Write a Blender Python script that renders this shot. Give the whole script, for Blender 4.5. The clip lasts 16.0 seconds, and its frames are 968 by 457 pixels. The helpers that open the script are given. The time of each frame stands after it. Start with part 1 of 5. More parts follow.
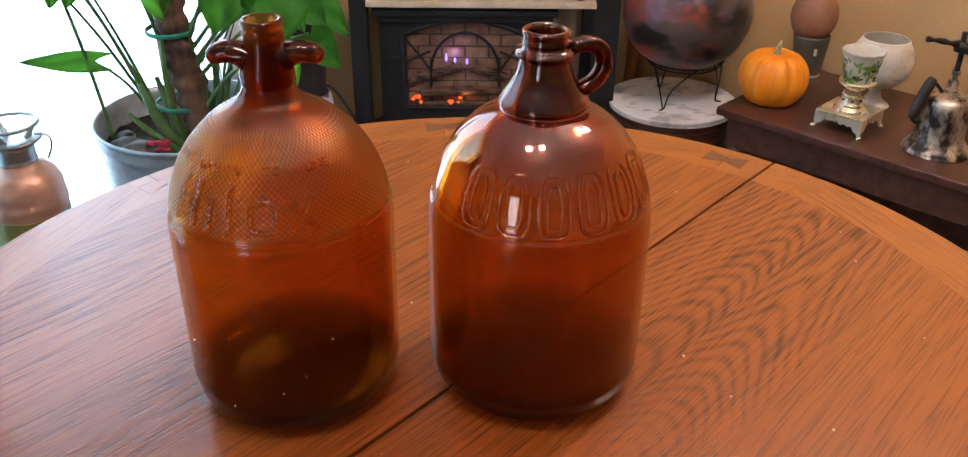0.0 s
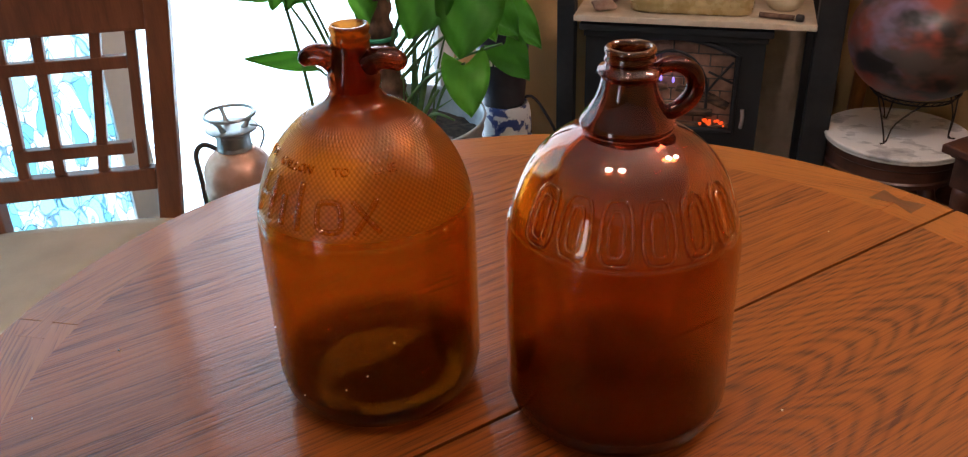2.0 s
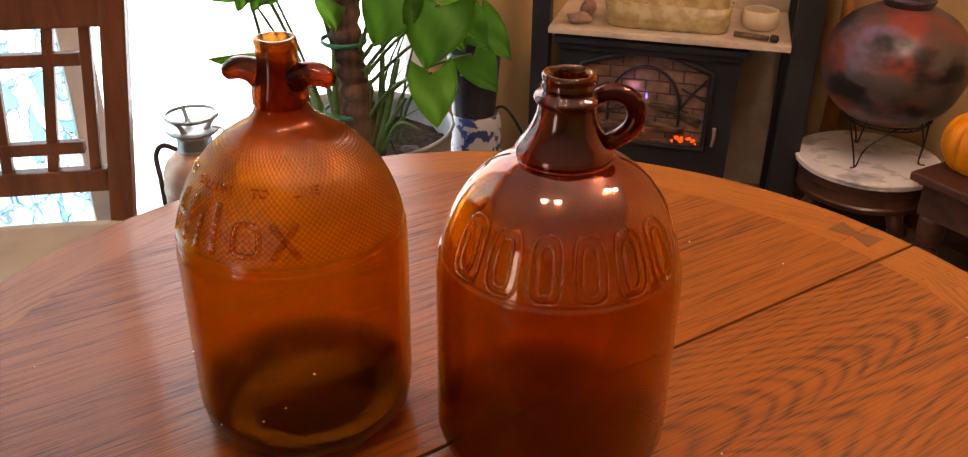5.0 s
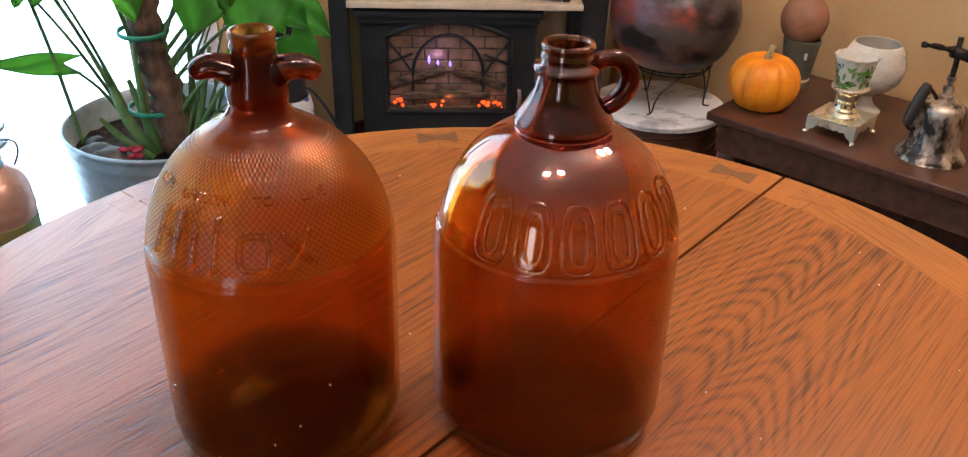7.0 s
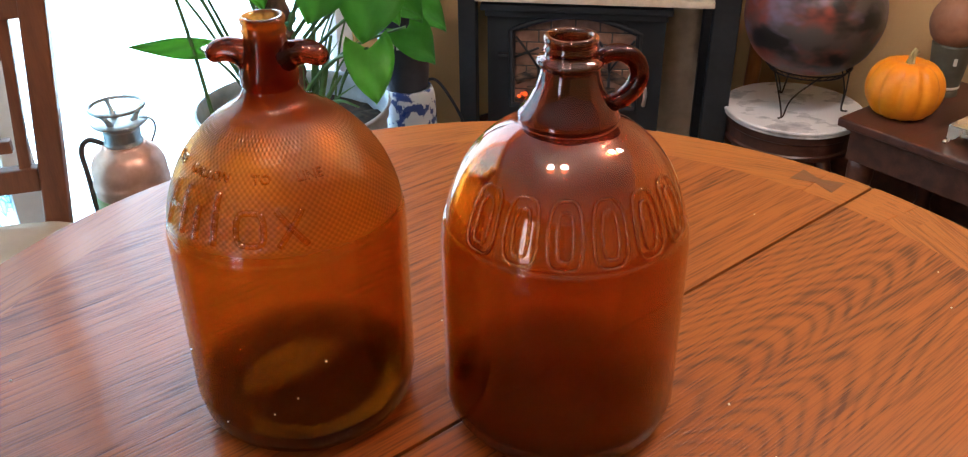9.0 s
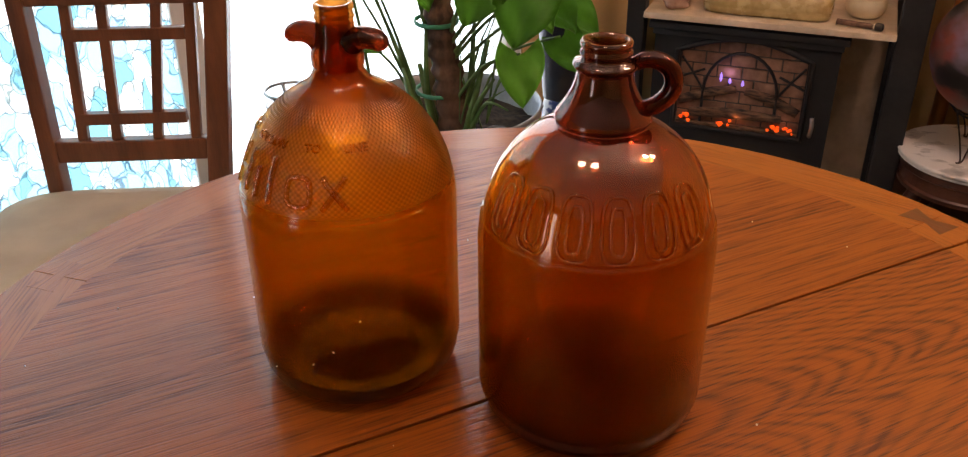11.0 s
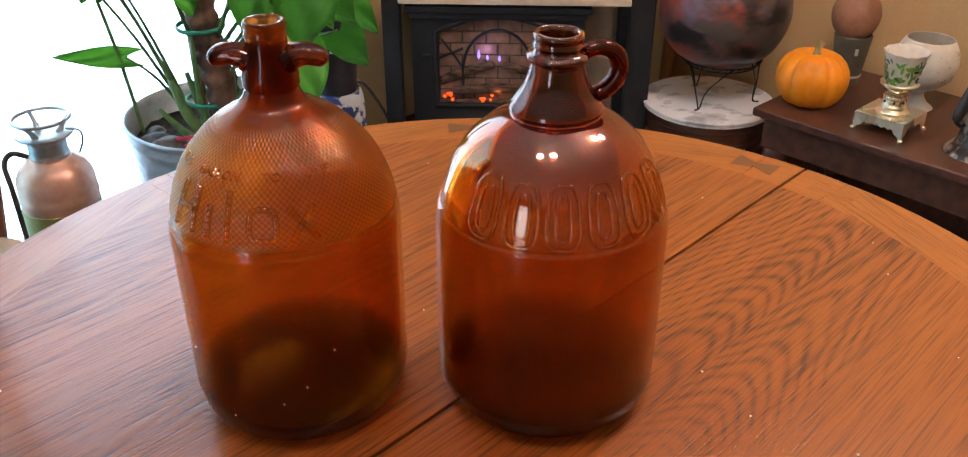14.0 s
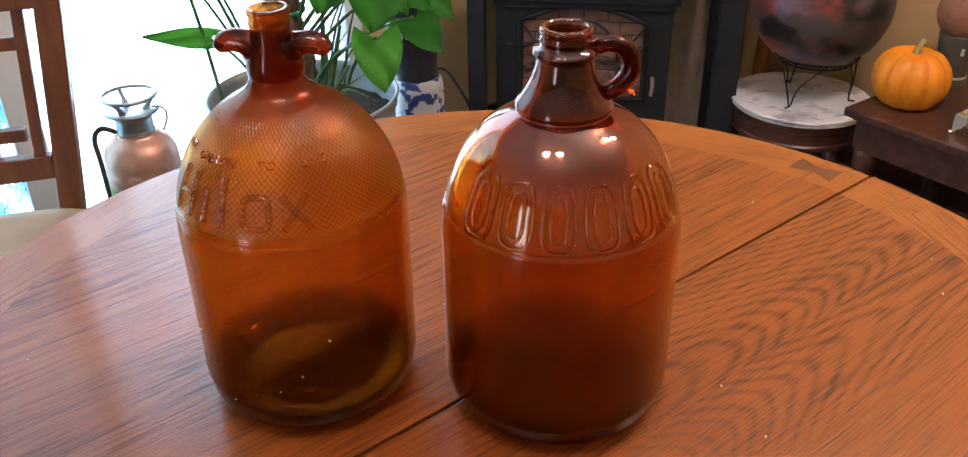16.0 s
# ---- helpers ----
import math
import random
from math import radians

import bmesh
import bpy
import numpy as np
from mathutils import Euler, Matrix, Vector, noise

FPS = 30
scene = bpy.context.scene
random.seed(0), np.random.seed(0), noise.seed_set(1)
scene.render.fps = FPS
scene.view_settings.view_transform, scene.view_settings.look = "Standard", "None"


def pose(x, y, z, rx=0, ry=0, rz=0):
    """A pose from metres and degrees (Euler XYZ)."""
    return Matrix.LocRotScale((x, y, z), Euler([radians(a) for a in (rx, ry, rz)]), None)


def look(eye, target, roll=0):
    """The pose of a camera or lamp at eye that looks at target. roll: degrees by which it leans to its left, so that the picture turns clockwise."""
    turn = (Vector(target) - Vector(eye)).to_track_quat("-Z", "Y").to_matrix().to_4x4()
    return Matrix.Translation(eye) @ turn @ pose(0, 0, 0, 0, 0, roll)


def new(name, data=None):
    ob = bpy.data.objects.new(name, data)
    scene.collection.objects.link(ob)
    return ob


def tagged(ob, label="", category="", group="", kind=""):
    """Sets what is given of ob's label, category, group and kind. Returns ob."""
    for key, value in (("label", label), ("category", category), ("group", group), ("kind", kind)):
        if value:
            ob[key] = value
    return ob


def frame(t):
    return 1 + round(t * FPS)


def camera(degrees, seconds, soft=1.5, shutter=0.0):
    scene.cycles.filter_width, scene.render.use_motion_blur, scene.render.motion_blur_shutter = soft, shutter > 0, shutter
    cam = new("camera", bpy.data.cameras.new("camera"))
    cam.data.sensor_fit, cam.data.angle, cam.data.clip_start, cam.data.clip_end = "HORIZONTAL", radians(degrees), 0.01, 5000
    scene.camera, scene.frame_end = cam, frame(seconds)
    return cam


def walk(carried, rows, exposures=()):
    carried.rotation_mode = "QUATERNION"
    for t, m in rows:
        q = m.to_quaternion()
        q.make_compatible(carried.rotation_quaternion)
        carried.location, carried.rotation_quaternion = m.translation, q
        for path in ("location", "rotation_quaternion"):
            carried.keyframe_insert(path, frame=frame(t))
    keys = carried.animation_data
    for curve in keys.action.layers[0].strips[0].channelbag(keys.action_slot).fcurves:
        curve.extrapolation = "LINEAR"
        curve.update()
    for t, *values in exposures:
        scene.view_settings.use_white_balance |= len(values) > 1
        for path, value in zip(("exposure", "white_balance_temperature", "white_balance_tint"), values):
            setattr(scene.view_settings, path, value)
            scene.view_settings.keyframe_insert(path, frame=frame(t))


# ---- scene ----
cam = camera(56.2, 16.0, soft=1.2)
METRES, EYE, TILT, LEAN, TURN = 0.96, 1.243, -29.5, -0.5, 0.0
ROWS = [
    (0.0, 0.0, 0.0, 0.0, 0.0, 0.0, -0.0),
    (0.5, 0.0097, 0.0005, -0.0006, 2.86, 0.35, -0.73),
    (1.0, 0.0363, 0.0086, -0.0004, 5.54, 0.42, -2.07),
    (1.5, 0.0751, 0.0192, 0.0095, 10.26, 0.48, -4.07),
    (2.0, 0.1176, 0.0301, 0.0082, 14.42, 0.16, -5.59),
    (2.5, 0.1648, 0.0412, 0.0105, 18.1, -0.17, -7.31),
    (3.0, 0.1977, 0.0529, 0.014, 20.62, -0.42, -8.69),
    (5.5, 0.0994, 0.0713, 0.0311, 8.55, 0.88, -4.82),
    (6.0, 0.044, 0.073, 0.024, 3.11, 0.41, -1.04),
    (6.5, -0.0041, 0.071, 0.026, -0.66, 0.05, -0.15),
    (7.0, -0.0271, 0.0664, 0.0241, -1.6, -0.09, 0.05),
    (7.5, -0.0251, 0.0598, 0.0183, -1.75, -0.22, 0.05),
    (8.0, -0.0074, 0.0604, 0.0195, -1.52, -0.3, -0.3),
    (8.5, 0.0299, 0.0671, 0.0228, 1.12, -0.38, -0.74),
    (9.0, 0.0795, 0.0699, 0.0232, 8.01, -0.61, -3.31),
    (11.5, 0.2023, 0.0566, 0.0152, 19.86, -1.0, -9.95),
    (12.0, 0.1409, 0.0584, 0.02, 15.41, -0.54, -7.13),
    (12.5, 0.0727, 0.0592, 0.0237, 7.2, -0.01, -3.43),
    (13.0, 0.035, 0.0486, 0.0147, 3.37, -0.18, -1.62),
    (13.5, 0.0151, 0.0274, 0.014, 2.58, -0.21, -1.24),
    (14.0, 0.0218, 0.025, 0.0108, 2.37, -0.3, -0.85),
    (14.5, 0.0278, 0.0342, 0.0117, 2.15, -0.45, -0.76),
    (15.0, 0.036, 0.0422, 0.0165, 2.46, -0.58, -1.13),
    (15.5, 0.0599, 0.05, 0.0175, 5.04, -0.97, -2.08),
    (16.0, 0.0924, 0.0492, 0.0206, 8.72, -1.3, -3.46),
]
EXPOSURES = [(0.0, 0.44, 5950, 20), (1.0, 0.34, 6150, 20), (2.0, -0.12, 6400, 23), (3.0, -0.12, 8300, 37), (4.2, -0.12, 8300, 37), (5.5, 0.32, 8300, 37), (6.5, 0.50, 6050, 18), (8.5, 0.50, 5850, 18), (9.2, 0.48, 6000, 18), (10.2, 0.10, 6700, 23), (11.5, -0.20, 8300, 37), (12.0, 0.18, 8300, 37), (12.5, 0.48, 7400, 27), (13.5, 0.44, 6250, 19), (16.0, 0.44, 5900, 19)]
walk(cam, [(t, pose(0, 0, EYE, TILT, LEAN, TURN) @ pose(METRES * x, METRES * y, METRES * z, 90 + pitch, roll, yaw)) for t, x, y, z, yaw, pitch, roll in ROWS],
     exposures=EXPOSURES)

# ---- world and light ----
world = bpy.data.worlds.new("world")
scene.world = world
world.use_nodes = True
wn = world.node_tree.nodes
sky = wn.new("ShaderNodeTexSky")
sky.sky_type, sky.sun_disc = "NISHITA", False
sky.sun_elevation, sky.sun_rotation = radians(42), radians(-60)
world.node_tree.links.new(sky.outputs[0], wn["Background"].inputs[0])
wn["Background"].inputs[1].default_value = 0.12

SQ = math.sqrt(0.5)
WALL_U, WALL_V = 2.42, 2.2          # the two walls that meet behind the stove
BACK_U, BACK_V = -2.4, -2.9         # the two walls behind the camera
TOP = 2.45


def room(u, v, z=0.0):
    """Room axes: u runs along the glass-door wall to the corner, v along the other wall."""
    return Vector(((u - v) * SQ, (u + v) * SQ, z))


def lamp(name, kind, m, power, colour, size=0.1, size_y=None):
    data = bpy.data.lights.new(name, kind)
    data.energy, data.color = power, colour
    if kind == "AREA":
        data.shape, data.size, data.size_y = "RECTANGLE", size, size_y or size
    elif kind == "POINT":
        data.shadow_soft_size = size
    ob = new(name, data)
    ob.matrix_world = m
    return ob


# daylight in the openings
lamp("daylight_window", "AREA", look(room(BACK_U + 0.03, -0.32, 1.08), room(0, -0.32, 1.08)), 6, (0.95, 0.96, 1.0), 0.5, 1.83)


# ---- materials ----


def nodes_of(name):
    m = bpy.data.materials.new(name)
    m.use_nodes = True
    return m, m.node_tree.nodes, m.node_tree.links


def surface(name, a, b, rough=0.5, metal=0.0, scale=8.0, stretch=(1, 1, 1), bump=0.0, fine=60.0, rough_b=None, coat=0.0, detail=6.0, low=0.35, high=0.65):
    """Two tones mixed by a noise, with a second finer noise in roughness and relief."""
    m, n, l = nodes_of(name)
    p = n["Principled BSDF"]
    co, mp = n.new("ShaderNodeTexCoord"), n.new("ShaderNodeMapping")
    mp.inputs["Scale"].default_value = stretch
    l.new(co.outputs["Object"], mp.inputs[0])
    t1, t2 = n.new("ShaderNodeTexNoise"), n.new("ShaderNodeTexNoise")
    for t, s in ((t1, scale), (t2, fine)):
        t.inputs["Scale"].default_value, t.inputs["Detail"].default_value = s, detail
        l.new(mp.outputs[0], t.inputs["Vector"])
    r = n.new("ShaderNodeValToRGB")
    r.color_ramp.elements[0].color, r.color_ramp.elements[1].color = (*a, 1), (*b, 1)
    r.color_ramp.elements[0].position, r.color_ramp.elements[1].position = low, high
    mx = n.new("ShaderNodeMath")
    mx.operation = "MULTIPLY_ADD"
    mx.inputs[1].default_value = 0.35
    l.new(t2.outputs[0], mx.inputs[0])
    sub = n.new("ShaderNodeMath")
    sub.operation = "SUBTRACT"
    sub.inputs[1].default_value = 0.175
    l.new(t1.outputs[0], sub.inputs[0])
    l.new(sub.outputs[0], mx.inputs[2])
    l.new(mx.outputs[0], r.inputs[0])
    l.new(r.outputs[0], p.inputs["Base Color"])
    rr = n.new("ShaderNodeMapRange")
    rr.inputs["From Min"].default_value, rr.inputs["From Max"].default_value = 0.3, 0.7
    rr.inputs["To Min"].default_value, rr.inputs["To Max"].default_value = rough, rough_b if rough_b is not None else min(1, rough + 0.15)
    l.new(t1.outputs[0], rr.inputs[0])
    l.new(rr.outputs[0], p.inputs["Roughness"])
    p.inputs["Metallic"].default_value = metal
    p.inputs["Coat Weight"].default_value = coat
    if bump:
        bp = n.new("ShaderNodeBump")
        bp.inputs["Strength"].default_value, bp.inputs["Distance"].default_value = bump, 0.002
        l.new(t2.outputs[0], bp.inputs["Height"])
        l.new(bp.outputs[0], p.inputs["Normal"])
    return m


def oak(name, light, dark, seed, boards, rough=0.3, ring=0.0090, contrast=1.0):
    """Varnished flat-sawn oak, grain along x, open pores and a satin coat. boards: rows of (edge, middle, tip, slope, reach, strength):
    from y = edge on, arches nested about y = middle that point along x near tip, and run out into straight grain past reach."""
    m, n, l = nodes_of(name)
    p = n["Principled BSDF"]

    def calc(op, a, b=None, c=None):
        q = n.new("ShaderNodeMath")
        q.operation = op
        for i, v in enumerate((a, b, c)):
            if v is None:
                continue
            if isinstance(v, (int, float)):
                q.inputs[i].default_value = v
            else:
                l.new(v, q.inputs[i])
        return q.outputs[0]

    def grain_noise(scale, detail, size=1.0):
        mp, t = n.new("ShaderNodeMapping"), n.new("ShaderNodeTexNoise")
        mp.inputs["Scale"].default_value, mp.inputs["Location"].default_value = scale, (seed, seed * 2.3, seed * 0.7)
        l.new(co.outputs["Object"], mp.inputs[0])
        t.inputs["Scale"].default_value, t.inputs["Detail"].default_value = size, detail
        l.new(mp.outputs[0], t.inputs["Vector"])
        return t.outputs[0]

    co, sep = n.new("ShaderNodeTexCoord"), n.new("ShaderNodeSeparateXYZ")
    l.new(co.outputs["Object"], sep.inputs[0])
    x, y = sep.outputs[0], sep.outputs[1]
    past = [calc("GREATER_THAN", y, row[0]) for row in boards[1:]]

    def of_board(k):
        v = boards[0][k]
        for step, before, after in zip(past, boards, boards[1:]):
            if after[k] != before[k]:
                v = calc("MULTIPLY_ADD", step, after[k] - before[k], v)
        return v

    middle, tip, slope, reach, strength = (of_board(k) for k in range(1, 6))
    shade = of_board(6)
    warp = calc("MULTIPLY", calc("SUBTRACT", grain_noise((2.4, 9.0, 4.0), 3.0), 0.5), 0.014)
    ragged = calc("MULTIPLY", calc("SUBTRACT", grain_noise((13.0, 34.0, 20.0), 2.0), 0.5), 0.010)
    yy = calc("ADD", calc("SUBTRACT", y, middle), warp)
    along = calc("MULTIPLY", calc("TANH", calc("DIVIDE", calc("SUBTRACT", x, tip), reach)), calc("MULTIPLY", reach, slope))
    f = calc("ADD", calc("ADD", calc("SQRT", calc("ADD", calc("MULTIPLY", yy, yy), 0.0005)), along), ragged)
    wave = calc("SINE", calc("MULTIPLY", f, 6.2832 / ring))
    patch = calc("MINIMUM", calc("MAXIMUM", calc("MULTIPLY", calc("SUBTRACT", grain_noise((2.0, 7.0, 2.0), 2.0), 0.36), 4.0), 0.12), 1.0)
    band = calc("MULTIPLY", calc("MULTIPLY", calc("POWER", calc("MULTIPLY_ADD", wave, 0.5, 0.5), 2.0), patch), strength)
    pore = grain_noise((16.0, 520.0, 60.0), 3.0)
    streak = grain_noise((3.0, 110.0, 30.0), 3.0)
    stain = grain_noise((3.2, 16.0, 6.0), 3.0)
    pores = calc("SMOOTH_MIN", calc("MULTIPLY", calc("MAXIMUM", calc("SUBTRACT", pore, 0.46), 0.0), 5.0), 1.0, 0.2)
    flame = calc("MAXIMUM", calc("MULTIPLY", calc("SUBTRACT", stain, 0.58), 2.6), 0.0)
    tone = calc("ADD", calc("ADD", calc("MULTIPLY", calc("MULTIPLY", band, calc("MULTIPLY_ADD", pores, 0.45, 0.48)), 0.72 * contrast), calc("MULTIPLY", calc("MULTIPLY", flame, calc("MULTIPLY_ADD", pores, 0.8, 0.4)), 0.9 * contrast)),
                calc("MULTIPLY_ADD", streak, 0.58, calc("ADD", shade, calc("MULTIPLY_ADD", pores, 0.40, -0.32))))
    r = n.new("ShaderNodeValToRGB")
    e = r.color_ramp.elements
    e[0].position, e[0].color = 0.02, (*light, 1)
    e[1].position, e[1].color = 0.74, (*dark, 1)
    l.new(tone, r.inputs[0])
    l.new(r.outputs[0], p.inputs["Base Color"])
    l.new(calc("MULTIPLY_ADD", tone, 0.18, rough), p.inputs["Roughness"])
    p.inputs["Specular IOR Level"].default_value = 0.25
    p.inputs["Coat Weight"].default_value, p.inputs["Coat Roughness"].default_value = 0.4, 0.07
    bp = n.new("ShaderNodeBump")
    bp.invert = True
    bp.inputs["Strength"].default_value, bp.inputs["Distance"].default_value = 0.35, 0.0007
    l.new(tone, bp.inputs["Height"])
    l.new(bp.outputs[0], p.inputs["Normal"])
    l.new(bp.outputs[0], p.inputs["Coat Normal"])
    return m


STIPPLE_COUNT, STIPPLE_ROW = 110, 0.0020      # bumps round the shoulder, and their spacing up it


def amber(name, body, thick, levels, base, shine=(0.045, 0.045), bend=(0.1, 0.5), haze=(0.2, 0.025), ripple=0.03, grain=0.0, frost=(0.01, 0.01)):
    """Amber glass. The tint deepens for the thicker neck and heel, at the heel also for the shade beneath the jug;
    levels: heights of the ramp.
    bend: share of light that refracts, in the thin barrel and in the shoulder; haze: gloss of the scuffed barrel and of
    the shoulder."""
    m, n, l = nodes_of(name)
    n.remove(n["Principled BSDF"])
    out = n["Material Output"]
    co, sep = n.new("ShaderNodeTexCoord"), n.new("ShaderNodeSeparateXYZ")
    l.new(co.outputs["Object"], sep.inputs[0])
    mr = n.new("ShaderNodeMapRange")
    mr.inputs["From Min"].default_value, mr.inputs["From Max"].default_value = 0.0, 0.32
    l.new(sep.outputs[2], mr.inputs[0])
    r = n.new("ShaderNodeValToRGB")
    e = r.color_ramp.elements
    # heel stop: thick glass, with the shade under the jug put into its tint
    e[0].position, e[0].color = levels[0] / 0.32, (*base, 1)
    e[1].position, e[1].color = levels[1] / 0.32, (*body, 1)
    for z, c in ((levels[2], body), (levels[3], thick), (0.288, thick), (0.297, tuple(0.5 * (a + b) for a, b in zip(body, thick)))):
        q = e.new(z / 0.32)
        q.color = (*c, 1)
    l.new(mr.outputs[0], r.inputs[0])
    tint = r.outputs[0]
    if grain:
        # tint follows bump thickness, deepened to stand in for light the stipple refracts
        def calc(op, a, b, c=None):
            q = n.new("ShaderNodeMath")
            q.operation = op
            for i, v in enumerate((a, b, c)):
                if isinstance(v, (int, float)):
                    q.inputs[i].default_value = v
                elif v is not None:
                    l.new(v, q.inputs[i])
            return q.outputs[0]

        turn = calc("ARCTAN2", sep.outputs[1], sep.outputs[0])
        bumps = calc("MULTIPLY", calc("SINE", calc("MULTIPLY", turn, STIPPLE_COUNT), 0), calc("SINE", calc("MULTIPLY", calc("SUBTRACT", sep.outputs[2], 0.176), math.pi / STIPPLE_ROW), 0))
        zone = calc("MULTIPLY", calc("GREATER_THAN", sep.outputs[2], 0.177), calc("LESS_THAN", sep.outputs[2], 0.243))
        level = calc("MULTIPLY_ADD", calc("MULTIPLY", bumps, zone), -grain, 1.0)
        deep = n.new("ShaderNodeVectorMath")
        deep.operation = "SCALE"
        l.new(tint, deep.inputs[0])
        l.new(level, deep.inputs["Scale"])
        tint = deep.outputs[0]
    ns = n.new("ShaderNodeTexNoise")
    ns.inputs["Scale"].default_value, ns.inputs["Detail"].default_value = 22.0, 3.0
    l.new(co.outputs["Object"], ns.inputs["Vector"])
    bp = n.new("ShaderNodeBump")
    bp.inputs["Strength"].default_value, bp.inputs["Distance"].default_value = ripple, 0.003
    l.new(ns.outputs[0], bp.inputs["Height"])
    glass, clear, gloss = n.new("ShaderNodeBsdfGlass"), n.new("ShaderNodeBsdfTransparent"), n.new("ShaderNodeBsdfGlossy")
    glass.inputs["IOR"].default_value = 1.5
    ramps = []
    for pair in (haze, bend, shine, frost):
        up = n.new("ShaderNodeMapRange")
        up.inputs["From Min"].default_value, up.inputs["From Max"].default_value = 0.162, 0.178
        up.inputs["To Min"].default_value, up.inputs["To Max"].default_value = pair
        l.new(sep.outputs[2], up.inputs[0])
        ramps.append(up.outputs[0])
    l.new(ramps[0], gloss.inputs["Roughness"])
    l.new(ramps[3], glass.inputs["Roughness"])
    gloss.inputs["Color"].default_value = (1, 1, 1, 1)
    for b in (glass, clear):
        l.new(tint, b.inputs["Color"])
    for b in (glass, gloss):
        l.new(bp.outputs[0], b.inputs["Normal"])
    # reflection rises towards grazing angles
    lw, pw, ad = n.new("ShaderNodeLayerWeight"), n.new("ShaderNodeMath"), n.new("ShaderNodeMath")
    lw.inputs["Blend"].default_value = 0.5
    pw.operation, ad.operation = "POWER", "MULTIPLY_ADD"
    pw.inputs[1].default_value = 5.0
    ad.inputs[1].default_value = 0.9
    l.new(ramps[2], ad.inputs[2])
    l.new(bp.outputs[0], lw.inputs["Normal"])
    l.new(lw.outputs["Facing"], pw.inputs[0])
    l.new(pw.outputs[0], ad.inputs[0])
    a, b = n.new("ShaderNodeMixShader"), n.new("ShaderNodeMixShader")
    l.new(ad.outputs[0], a.inputs[0])
    l.new(clear.outputs[0], a.inputs[1])
    l.new(gloss.outputs[0], a.inputs[2])
    l.new(ramps[1], b.inputs[0])
    l.new(a.outputs[0], b.inputs[1])
    l.new(glass.outputs[0], b.inputs[2])
    l.new(b.outputs[0], out.inputs[0])
    return m


def pane_material(name):
    m, n, l = nodes_of(name)
    n.remove(n["Principled BSDF"])
    clear, gloss, mix, fr = n.new("ShaderNodeBsdfTransparent"), n.new("ShaderNodeBsdfGlossy"), n.new("ShaderNodeMixShader"), n.new("ShaderNodeFresnel")
    gloss.inputs["Roughness"].default_value = 0.02
    l.new(fr.outputs[0], mix.inputs[0])
    l.new(clear.outputs[0], mix.inputs[1])
    l.new(gloss.outputs[0], mix.inputs[2])
    l.new(mix.outputs[0], n["Material Output"].inputs[0])
    return m


def glow(name, colour, strength):
    m, n, l = nodes_of(name)
    p = n["Principled BSDF"]
    p.inputs["Base Color"].default_value = (*colour, 1)
    p.inputs["Emission Color"].default_value = (*colour, 1)
    p.inputs["Emission Strength"].default_value = strength
    return m


